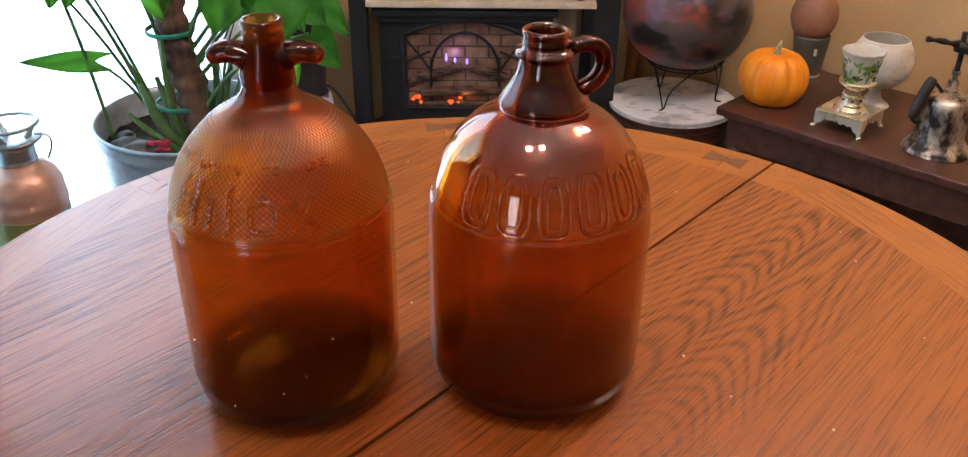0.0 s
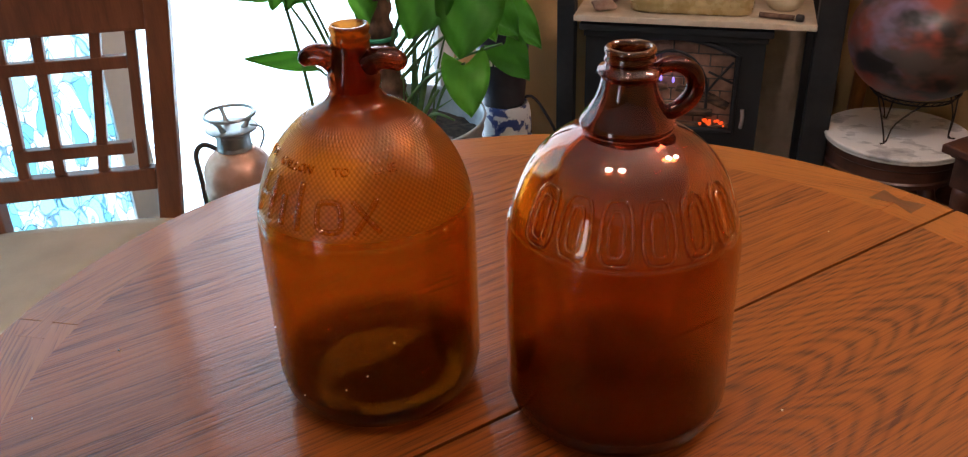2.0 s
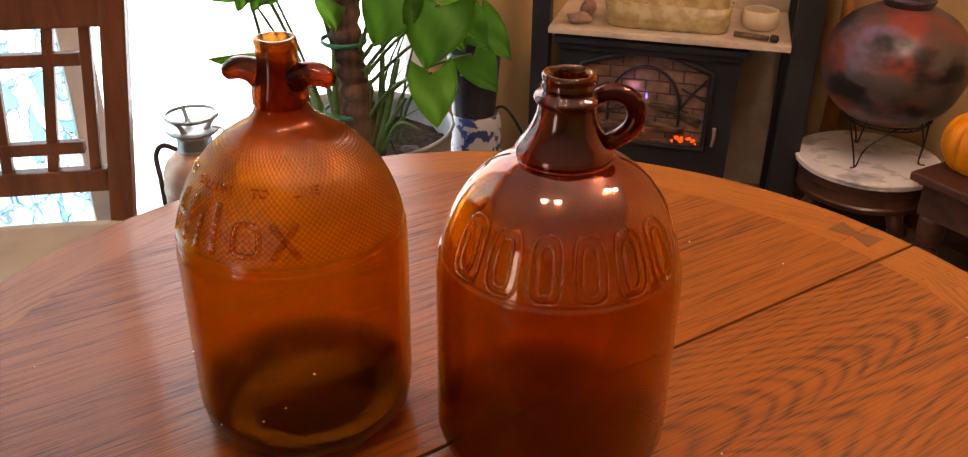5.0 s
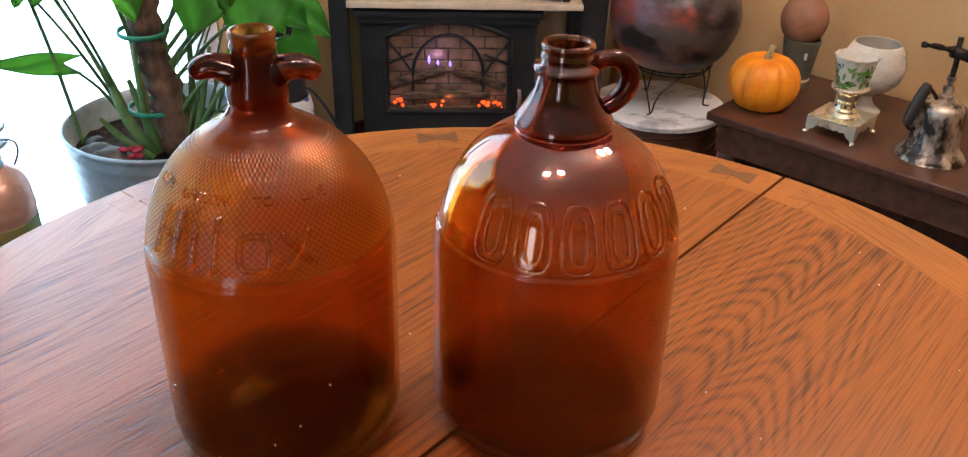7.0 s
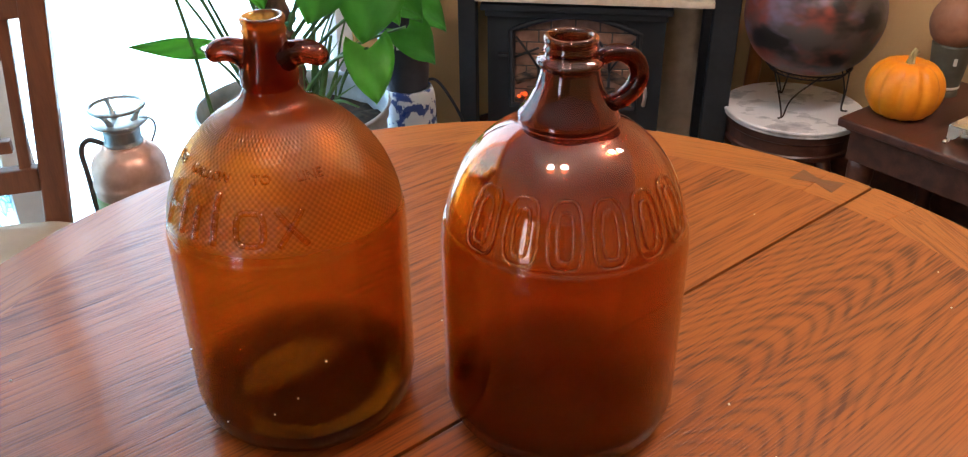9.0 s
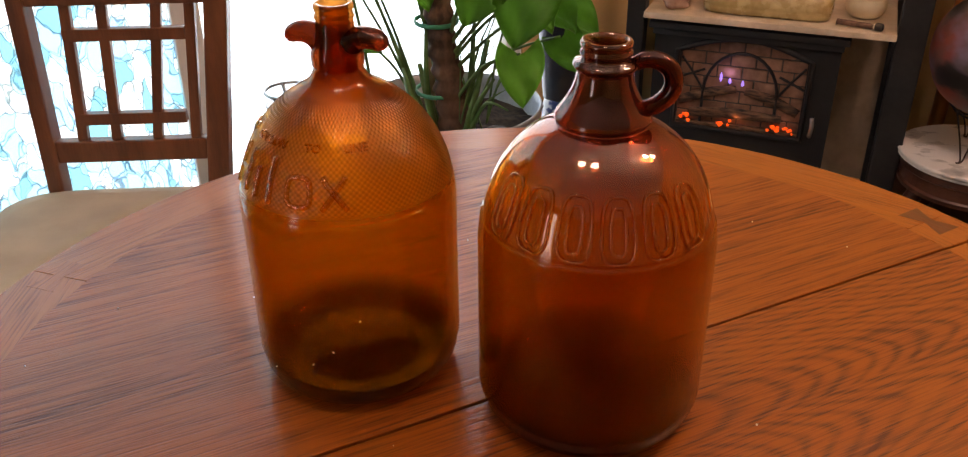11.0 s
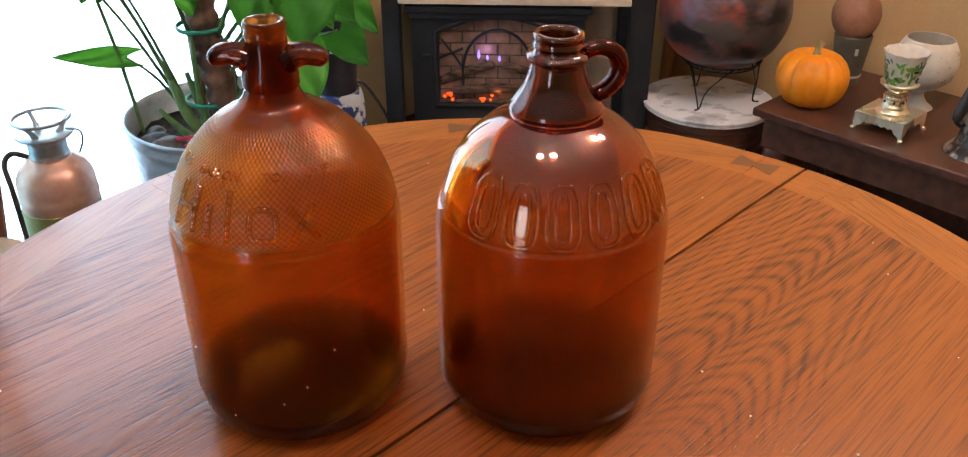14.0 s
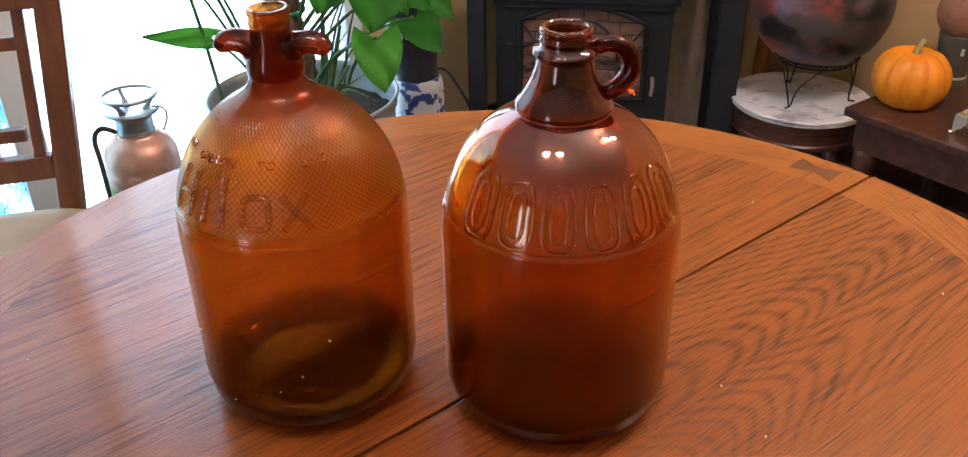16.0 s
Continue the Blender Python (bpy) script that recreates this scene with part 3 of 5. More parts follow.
# ceiling fixture over the table
def ceiling_lamp(m, bulb):
    fixture = thing("ceiling_lamp", m, "small brass ceiling lamp with two warm globes", "ceiling lamp", "ceiling lamps")
    part("canopy", lathe([(0, 0), (0.07, 0), (0.065, -0.02), (0.02, -0.035), (0, -0.036)], 32), BRASS, fixture, smooth=True)
    part("stem", lathe([(0, -0.03), (0.008, -0.03), (0.008, -0.3), (0, -0.3)], 16), BRASS, fixture)
    part("crossbar", tube([(-0.12, 0, -0.3), (0.12, 0, -0.3)], 0.008), BRASS, fixture)
    for sx in (-0.12, 0.12):
        part("bulb", lathe(smooth_rows([(0.0, -0.440), (0.04, -0.428), (0.066, -0.385), (0.066, -0.345), (0.04, -0.312), (0.02, -0.302), (0.0, -0.3)], 4), 28), bulb, fixture, "lit warm globe", True, pose(sx, 0, 0))


ceiling_lamp(pose(-0.09, 0.36, TOP), BULB)
ceiling_lamp(pose(0.78, 1.22, TOP, 0, 0, 50), BULB_BRIGHT)

# ---- round oak table ----
TX, TY, TR, TZ = 0.0075, 0.646, 0.5406, 0.752
SEAM = 48.4
table = thing("round_table", pose(TX, TY, 0, 0, 0, SEAM), "round varnished oak pedestal table with butterfly-key border", "table")
JOINTS = ((4.7, 48.0, 91.5, 135.0, 176.0), (4.2, 42.5, 86.0, 129.5, 173.0))    # border joints in each half, degrees from the seam
INNER = 0.474


def arc(r, a, b, n):
    return [(r * math.cos(radians(a + (b - a) * i / n)), r * math.sin(radians(a + (b - a) * i / n))) for i in range(n + 1)]


def polar(r, a):
    return (r * math.cos(radians(a)), r * math.sin(radians(a)))


GAP = 0.0016
for half, joints in enumerate(JOINTS):
    edge = GAP + (0.009 if half else -0.009)            # the seam runs a little off the centre
    out = [(INNER, edge)] + arc(INNER, joints[0], joints[-1], 72) + [(-INNER, edge)]
    turn = pose(0, 0, 0, 0, 0, 180 * half)
    part("leaf", prism(out, TZ - 0.024, TZ, bevel=0.0008), OAK_FIELD if half == 0 else OAK_FIELD_2, table, "oak table leaf with cathedral grain", m=turn)
    cuts = [0.0, *joints, 180.0]
    for a, b in zip(cuts, cuts[1:]):
        mid = (a + b) / 2
        loc = Matrix.Rotation(radians(-mid + 90), 2)
        n_seg = max(3, int((b - a) / 1.5))
        ring, inn = arc(TR, a, b, n_seg), arc(INNER + 0.0004, b, a, n_seg)
        if a == 0:
            ring[0], inn[-1] = (TR, edge), (INNER, edge)
        if b == 180:
            ring[-1], inn[0] = (-TR, edge), (-INNER, edge)
        shape = [tuple(loc @ Vector(q)) for q in ring + inn]
        part("border_segment", prism(shape, TZ - 0.024, TZ - 0.0004, bevel=0.0012), OAK_EDGE, table, "oak border segment with its sheen put in as a lighter tone", m=turn @ pose(0, 0, 0, 0, 0, mid - 90))
    for a in joints:
        k, w, h = 0.026, 0.0165, 0.006
        bow = [(-k, -w), (0, -h), (k, -w), (k, w), (0, h), (-k, w)]
        dark = half == 0 and a < 60
        part("butterfly_key", prism(bow, TZ - 0.01, TZ - 0.0002), OAK_KEY if dark else OAK_EDGE, table, "reddish walnut butterfly key" if dark else "pale oak butterfly key", m=turn @ pose(*polar(0.509, a), 0, 0, 0, a - 90))
part("apron", lathe([(0.44, TZ - 0.09), (0.46, TZ - 0.09), (0.46, TZ - 0.024), (0.44, TZ - 0.024), (0.44, TZ - 0.09)], 72), OAK_LEG, table, smooth=False)
part("pedestal", lathe(smooth_rows([(0.0, 0.10), (0.11, 0.10), (0.12, 0.16), (0.07, 0.24), (0.06, 0.32), (0.10, 0.42), (0.10, 0.52), (0.065, 0.6), (0.09, 0.66), (0.2, 0.70), (0.2, TZ - 0.026), (0, TZ - 0.026)], 4), 40), OAK_LEG, table, smooth=True)
for k in range(4):
    part("foot", tube([(0.08, 0, 0.16), (0.2, 0, 0.14), (0.32, 0, 0.06), (0.38, 0, 0.03)], [0.045, 0.04, 0.035, 0.03], 12, steps=4), OAK_LEG, table, smooth=True, m=pose(0, 0, 0, 0, 0, 90 * k))


# ---- the two jugs ----
def radius_at(rows, z):
    for (r0, z0), (r1, z1) in zip(rows, rows[1:]):
        if z0 <= z <= z1 and z1 > z0:
            return r0 + (r1 - r0) * (z - z0) / (z1 - z0)
    return rows[-1][0]


def jug_shell(outer, inner, n, fold=None):
    return lathe(outer + inner, n, fold=fold)


def on_shell(rows, s, ang, z, out):
    """A point on the shell, ang measured from the front in radians (positive to the right), at height z, standing out by out."""
    r = radius_at(rows, z) + out
    return Vector((r * math.sin(ang + s), -r * math.cos(ang + s), z))


def loop_on(rows, s, a0, zc, wide, high, rod, bm, n=36):
    """A raised stadium outline on the shoulder."""
    pts = []
    for i in range(n):
        t = 2 * math.pi * i / n
        cx, cz = math.cos(t), math.sin(t)
        x = 0.5 * wide * math.copysign(abs(cx) ** 0.6, cx)
        y = 0.5 * high * math.copysign(abs(cz) ** 0.6, cz)
        z = zc + y
        pts.append(on_shell(rows, s, a0 + x / 0.08, z, 0.0008))
    tube(pts, rod, 6, bm, closed=True)


def bar_on(rows, s, a0, z0, a1, z1, rod, bm):
    tube([on_shell(rows, s, a0 + (a1 - a0) * i / 10, z0 + (z1 - z0) * i / 10, 0.0009) for i in range(11)], rod, 6, bm)


def words_on(rows, s, words, ang, z, size, parent, material):
    """Raised block letters laid round the shoulder."""
    cu = bpy.data.curves.new("lettering", "FONT")
    cu.body, cu.size, cu.align_x, cu.extrude = words, size, "CENTER", 0.0011
    cu.resolution_u = 2
    ob = new("lettering", cu)
    me = bpy.data.meshes.new_from_object(ob.evaluated_get(bpy.context.evaluated_depsgraph_get()))
    bpy.data.objects.remove(ob)
    for v in me.vertices:
        zz = z + v.co.y * 0.8
        v.co = on_shell(rows, s, ang + v.co.x / radius_at(rows, zz), zz, 0.0009 + v.co.z)
    me.materials.append(material)
    o = new("raised_lettering", me)
    o.parent = parent
    return o


# screw-top jug with a ring handle
heel = [(0.0, 0.006), (0.03, 0.005), (0.055, 0.002), (0.063, 0.0), (0.070, 0.001), (0.078, 0.006), (0.0825, 0.014), (0.0838, 0.021), (0.0848, 0.0225), (0.085, 0.027)]
dome = smooth_rows([(0.085, 0.10), (0.0849, 0.145), (0.0846, 0.155), (0.0833, 0.166), (0.0828, 0.1685), (0.0812, 0.1705), (0.0808, 0.173), (0.0785, 0.184), (0.0715, 0.203), (0.0610, 0.219), (0.049, 0.2305), (0.038, 0.237), (0.0315, 0.2395)], 5)
neck = [(0.0308, 0.2405), (0.0312, 0.2415), (0.0325, 0.2425), (0.0328, 0.2445), (0.0318, 0.2475), (0.0285, 0.2525), (0.0248, 0.2585), (0.0218, 0.265), (0.0196, 0.272), (0.0186, 0.279), (0.0188, 0.2805), (0.0208, 0.2820), (0.0217, 0.2840), (0.0208, 0.2862), (0.0172, 0.2872),
        (0.0163, 0.2885), (0.0163, 0.2905), (0.0173, 0.2922), (0.0173, 0.2935), (0.0163, 0.295), (0.0163, 0.297), (0.0171, 0.2985), (0.0171, 0.3005), (0.0162, 0.3020)]
inside = [(0.0138, 0.3020), (0.0130, 0.2985), (0.0128, 0.285), (0.0132, 0.277), (0.0165, 0.265), (0.0215, 0.2545), (0.0262, 0.2475), (0.0272, 0.2405), (0.030, 0.2365), (0.038, 0.2332), (0.049, 0.2265), (0.0590, 0.2165), (0.0685, 0.2015), (0.0752, 0.184), (0.0790, 0.168), (0.0808, 0.15), (0.0815, 0.10), (0.0812, 0.03), (0.079, 0.017), (0.070, 0.010), (0.05, 0.011), (0.025, 0.014), (0.0, 0.015)]
heel, dome, neck, inside = ([(r * 1.03, z) for r, z in rows] for rows in (heel, dome, neck, inside))
neck, inside = ([(r, z if z < 0.2405 else 0.2405 + (z - 0.2405) * 0.93) for r, z in rows] for rows in (neck, inside))
shell_a = heel + dome + neck
jug_a = thing("glass_jug", pose(0.0462, 0.628, TZ + 0.001), "amber glass gallon jug with ring handle and raised shoulder outlines", "jug", "amber glass jugs on the table")
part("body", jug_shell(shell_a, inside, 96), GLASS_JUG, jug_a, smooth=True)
part("handle", tube([(0.0190, 0, 0.2840), (0.027, 0, 0.2880), (0.036, 0, 0.2870), (0.0435, 0, 0.2812), (0.0465, 0, 0.2720), (0.0442, 0, 0.2620), (0.037, 0, 0.2545), (0.0300, 0, 0.2515), (0.0260, 0, 0.2520)],
                    [0.0050, 0.0060, 0.0064, 0.0066, 0.0066, 0.0066, 0.0064, 0.0062, 0.005], 14, steps=5, flat=1.15), GLASS_SOLID, jug_a, "thick amber ring handle", True, m=pose(0, 0, 0.0165, 0, 0, 17) @ Matrix.Diagonal((0.99, 1, 0.93, 1)))
up = [q for q in shell_a if q[1] > 0.02]
for k in range(6):
    a0 = radians(-38 + 21 * k)
    for wide, high, rod in ((0.0225, 0.041, 0.0013), (0.0105, 0.029, 0.0012)):
        raised = bmesh.new()
        loop_on(up, 0, a0, 0.194, wide, high, rod, raised)
        part("raised_outline", raised, GLASS_LINE, jug_a, "raised rounded outline on the shoulder", True)

# stippled jug with two finger ears
heel_b = [(0.0, 0.006), (0.03, 0.005), (0.055, 0.002), (0.062, 0.0), (0.070, 0.001), (0.0775, 0.006), (0.082, 0.015), (0.0838, 0.026), (0.0845, 0.029), (0.0846, 0.034)]
body_b = smooth_rows([(0.0846, 0.06), (0.0847, 0.142), (0.0847, 0.156)], 3)
stip_rows = smooth_rows([(0.0847, 0.1570), (0.0843, 0.163), (0.0836, 0.1685), (0.0829, 0.1698), (0.0829, 0.1715), (0.0825, 0.1735), (0.0780, 0.190), (0.0705, 0.2075), (0.0600, 0.2225), (0.0465, 0.236), (0.0345, 0.2445)], 26)
neck_b = smooth_rows([(0.0320, 0.2460), (0.0252, 0.2500), (0.0212, 0.2545), (0.0186, 0.2600)], 4) + [(0.0183, 0.2615), (0.0195, 0.2628), (0.0196, 0.2700), (0.0186, 0.2735), (0.0160, 0.2790), (0.0146, 0.2850), (0.0140, 0.2930),
          (0.0138, 0.2960), (0.0146, 0.2970), (0.0147, 0.2985), (0.0138, 0.3000), (0.0138, 0.3025), (0.0147, 0.3040), (0.0147, 0.3060), (0.0139, 0.3078)]
inside_b = [(0.0112, 0.3078), (0.0106, 0.304), (0.0105, 0.285), (0.0135, 0.270), (0.0145, 0.258), (0.019, 0.2505), (0.029, 0.2432), (0.044, 0.2335), (0.0575, 0.2195), (0.0675, 0.2045), (0.0748, 0.1875), (0.0795, 0.170), (0.0810, 0.152), (0.0812, 0.10), (0.081, 0.035), (0.079, 0.02), (0.07, 0.0105), (0.05, 0.011), (0.025, 0.014), (0.0, 0.015)]
shell_b = heel_b + body_b + stip_rows + neck_b


def stipple(a, r, z):
    if not 0.176 < z < 0.244 or r < 0.03:
        return r
    row = (z - 0.176) / STIPPLE_ROW
    fade = min(1, (z - 0.176) / 0.004, (0.244 - z) / 0.006)
    return r + 0.0005 * fade * math.sin(row * math.pi) * math.sin(a * STIPPLE_COUNT)


jug_b = thing("glass_jug", pose(-0.1515, 0.613, TZ + 0.001, 0, 0, 0), "amber glass gallon jug with stippled shoulder and two finger ears", "jug", "amber glass jugs on the table")
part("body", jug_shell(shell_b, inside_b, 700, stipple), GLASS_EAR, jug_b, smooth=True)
for sx in (1, -1):
    part("ear", tube([(0.012 * sx, 0, 0.2800), (0.018 * sx, 0, 0.2830), (0.026 * sx, 0, 0.2845), (0.033 * sx, 0, 0.2830), (0.038 * sx, 0, 0.2800), (0.0402 * sx, 0, 0.2785)], [0.0105, 0.0088, 0.0080, 0.0074, 0.0055, 0.002], 14, steps=5, flat=1.25), GLASS_SOLID, jug_b, "amber finger ear", True, m=pose(0, 0, 0, 0, 0, 2))
rows_b = [q for q in shell_b if q[1] > 0.02]
for a, za, b, zb in ((-48, 0.182, -46, 0.212), (-35, 0.182, -34, 0.212), (-47, 0.197, -35, 0.197), (-25, 0.182, -24.5, 0.203), (-14, 0.181, -13.5, 0.213), (17, 0.182, 30, 0.204), (17, 0.204, 30, 0.182)):
    raised = bmesh.new()
    bar_on(rows_b, 0, radians(a), za, radians(b), zb, 0.0022, raised)
    part("raised_bar", raised, GLASS_LINE, jug_b, "raised bar on the shoulder", True)
raised = bmesh.new()
loop_on(rows_b, 0, radians(4), 0.193, 0.0185, 0.020, 0.0022, raised)
part("raised_ring", raised, GLASS_LINE, jug_b, "raised ring on the shoulder", True)
for word, ang in (("ONE", -60), ("GALLON", -25), ("TO", 10), ("LINE", 38)):
    words_on(rows_b, 0, word, radians(ang), 0.2185, 0.0085, jug_b, GLASS_LINE)
for ang, z in ((-24, 0.030), (-50, 0.075), (4, 0.048), (16, 0.062), (31, 0.090)):
    part("fleck", lathe([(0, -0.0005), (0.0006, -0.0003), (0.0005, 0.0004), (0, 0.0006)], 7), CHINA, jug_b, "tiny white fleck of dust", m=Matrix.Translation(on_shell(rows_b, 0, radians(ang), z, 0.0003)))


random.seed(17)
crumbs = bmesh.new()
for i in range(26):
    a, r = random.uniform(0, 6.28), 0.46 * math.sqrt(random.random())
    q = bmesh.ops.create_icosphere(crumbs, subdivisions=1, radius=random.uniform(0.0005, 0.0011), matrix=pose(TX + r * math.cos(a), TY + r * math.sin(a), TZ + 0.0006))
solo("crumbs", crumbs, CHINA, "tiny pale crumbs scattered on the oak table", "crumbs", "stuff")


def leaf_material(name, a, b):
    m = surface(name, a, b, 0.28, 0, 9, bump=0.1)
    n, l = m.node_tree.nodes, m.node_tree.links
    p = n["Principled BSDF"]
    tr, mix = n.new("ShaderNodeBsdfTranslucent"), n.new("ShaderNodeMixShader")
    tr.inputs[0].default_value = (b[0] * 2.2, b[1] * 2.0, b[2] * 1.2, 1)
    mix.inputs[0].default_value = 0.38
    l.new(p.outputs[0], mix.inputs[1])
    l.new(tr.outputs[0], mix.inputs[2])
    l.new(mix.outputs[0], n["Material Output"].inputs[0])
    return m


LEAF_A = leaf_material("philodendron_leaf", (0.035, 0.14, 0.02), (0.07, 0.24, 0.03))
LEAF_N = leaf_material("young_leaf", (0.07, 0.24, 0.02), (0.13, 0.36, 0.05))

# ---- electric stove in the corner ----
SX, SY = -0.047, 2.50
stove = thing("electric_stove", pose(SX, SY, 0), "black electric stove with arched glass front and glowing embers", "stove")
part("body", box((-0.245, 0.045, 0.06), (0.245, 0.30, 0.50), 0.006), STOVE, stove)
part("top_plate", box((-0.262, -0.005, 0.508), (0.262, 0.31, 0.528), 0.006), STOVE, stove)
part("cornice", box((-0.25, 0.005, 0.49), (0.25, 0.30, 0.508), 0.004), STOVE, stove)
for sx in (-1, 1):
    for y in (0.06, 0.26):
        part("leg", lathe([(0, 0), (0.022, 0), (0.018, 0.02), (0.014, 0.04), (0.02, 0.07), (0, 0.07)], 16), STOVE, stove, smooth=True, m=pose(0.2 * sx, y, 0))
# front with an arched opening
W, B0, B1, ARCH = 0.168, 0.235, 0.445, 0.045
front = bmesh.new()
n = 20
ins = [(-W, B0), (W, B0)] + [(W - 2 * W * i / n, B1 + ARCH * math.sin(math.pi * i / n)) for i in range(n + 1)]
outl = [(-0.245, 0.06), (0.245, 0.06)] + [(0.245 - 0.49 * i / n, 0.492) for i in range(n + 1)]
fi = [[front.verts.new((x, y, z)) for x, z in ins] for y in (0.02, 0.045)]
fo = [[front.verts.new((x, y, z)) for x, z in outl] for y in (0.02, 0.045)]
for i in range(len(ins)):
    j = (i + 1) % len(ins)
    front.faces.new((fo[0][i], fo[0][j], fi[0][j], fi[0][i]))
    front.faces.new((fi[0][i], fi[0][j], fi[1][j], fi[1][i]))
    front.faces.new((fo[1][j], fo[1][i], fo[0][i], fo[0][j]))
part("front", front, STOVE, stove)
part("door_frame", tube([(x * 1.06, 0.018, z + (0.006 if z > 0.3 else -0.006)) for x, z in ins], 0.008, 8, closed=True), STOVE, stove, smooth=True)
# firebox set into the body in front of its face
part("firebox", box((-0.235, 0.040, 0.07), (0.235, 0.0449, 0.488)), MORTAR, stove, "dark firebox lining")
for row in range(7):
    z = B0 + 0.004 + row * 0.035
    off = 0.0 if row % 2 else 0.034
    for c in range(-3, 4):
        x0, x1 = max(-W - 0.01, c * 0.068 + off - 0.032), min(W + 0.01, c * 0.068 + off + 0.032)
        if x1 - x0 > 0.012:
            part("brick", box((x0, 0.036, z), (x1, 0.0402, z + 0.031), 0.0012, seg=1), BRICK, stove)
# tracery: big arch and two side arches
part("tracery_arch", tube([(0.10 * math.cos(math.pi * i / 16), 0.026, 0.335 + 0.12 * math.sin(math.pi * i / 16)) for i in range(17)] , 0.0042, 8), STOVE, stove, smooth=True)
for sx in (-1, 1):
    part("tracery_bar", tube([(0.10 * sx, 0.026, 0.238), (0.10 * sx, 0.026, 0.335)], 0.0042, 8), STOVE, stove)
    part("tracery_arch", tube([((0.10 + 0.068 * (1 - math.cos(math.pi / 2 * i / 10))) * sx, 0.026, 0.40 - 0.0 + 0.03 * math.cos(math.pi / 2 * i / 10) - 0.03) for i in range(11)], 0.0036, 8), STOVE, stove, smooth=True)
    part("tracery_branch", tube([(0.10 * sx, 0.026, 0.34), (0.13 * sx, 0.026, 0.385), (0.165 * sx, 0.026, 0.43)], 0.0034, 8, steps=4), STOVE, stove, smooth=True)
for a, b, r in (((-0.165, 0.030, 0.300), (-0.01, 0.024, 0.352), 0.013), ((0.16, 0.030, 0.300), (0.015, 0.024, 0.350), 0.013), ((-0.13, 0.022, 0.272), (0.12, 0.022, 0.280), 0.014)):
    part("log", tube([a, ((a[0] + b[0]) / 2, a[1], (a[2] + b[2]) / 2 + 0.006), b], [r, r * 1.15, r * 0.85], 12, steps=4, flat=0.5), LOG, stove, "charred imitation log", True)
random.seed(5)
for x in (-0.145, -0.030, 0.100, 0.138):
    for k in range(5):
        d = random.uniform(0.004, 0.0075)
        part("ember", lathe([(0, -d), (0.8 * d, -0.5 * d), (d, 0.1 * d), (0.5 * d, 0.7 * d), (0, 0.9 * d)], 7, fold=lambda a, r, z: r * (1 + 0.3 * math.sin(3 * a))), EMBER, stove, "glowing orange ember", True,
             m=pose(x + random.uniform(-0.017, 0.017), 0.022, 0.252 + random.uniform(-0.009, 0.012)))
part("ash_bed", box((-W, 0.020, B0), (W, 0.040, B0 + 0.012), 0.004), LOG, stove)
for x, z, h in ((-0.055, 0.365, 0.03), (-0.03, 0.362, 0.018), (0.005, 0.358, 0.02)):
    part("flame", lathe([(0, 0), (0.0045, 0.3 * h), (0.003, 0.7 * h), (0, h)], 8), FLAME, stove, "violet-blue flame", True, m=pose(x, 0.033, z))
part("door_handle", tube([(0.200, -0.012, 0.255), (0.203, -0.014, 0.285), (0.200, -0.012, 0.31)], 0.0055, 8, steps=3), STEEL, stove, "coiled steel handle", True)
lamp("flame_glow", "POINT", pose(SX - 0.03, SY + 0.022, 0.395), 0.03, (0.62, 0.45, 1.0), 0.01)
lamp("ember_glow", "POINT", pose(SX - 0.0, SY + 0.012, 0.272), 0.03, (1.0, 0.35, 0.12), 0.01)
part("latch", box((-0.215, 0.008, 0.375), (-0.185, 0.022, 0.385), 0.003), STOVE, stove)

# black posts and the shelf over the stove
rack = thing("shelf_rack", pose(0, SY, 0), "black steel rack with a pale stone shelf over the stove", "shelf rack")
for x0, x1 in ((-0.372, -0.322), (0.318, 0.388)):
    part("post", box((x0, 0.0, 0), (x1, 0.05, 1.25), 0.004), POST, rack)
    part("post", box((x0, 0.30, 0), (x1, 0.34, 1.25), 0.004), POST, rack)
part("shelf", box((-0.322, -0.02, 0.538), (0.318, 0.34, 0.556), 0.004), SHELF, rack, "pale sandy stone shelf")
part("back_panel", box((-0.372, 0.345, 0.0), (0.388, 0.352, 1.25)), SHELF, rack, "dull tan back panel")

dish = thing("glass_dish", pose(-0.01, SY + 0.10, 0.557), "ribbed amber glass baking dish on the shelf", "dish")
dm = bmesh.new()
ring_rows = []
for hx, hy, z in ((0.155, 0.072, 0.0), (0.163, 0.078, 0.004), (0.166, 0.081, 0.018), (0.163, 0.079, 0.022), (0.167, 0.082, 0.026), (0.165, 0.080, 0.030), (0.172, 0.086, 0.07), (0.166, 0.080, 0.07), (0.156, 0.072, 0.008)):
    loop = []
    for i in range(32):
        t = 2 * math.pi * i / 32
        loop.append(dm.verts.new((hx * math.copysign(abs(math.cos(t)) ** 0.35, math.cos(t)), hy * math.copysign(abs(math.sin(t)) ** 0.35, math.sin(t)), z)))
    ring_rows.append(loop)
for a, b in zip(ring_rows, ring_rows[1:]):
    for i in range(32):
        dm.faces.new((a[i], a[(i + 1) % 32], b[(i + 1) % 32], b[i]))
dm.faces.new(ring_rows[0][::-1])
dm.faces.new(ring_rows[-1])
part("bowl", dm, DISHGLASS, dish, smooth=True)


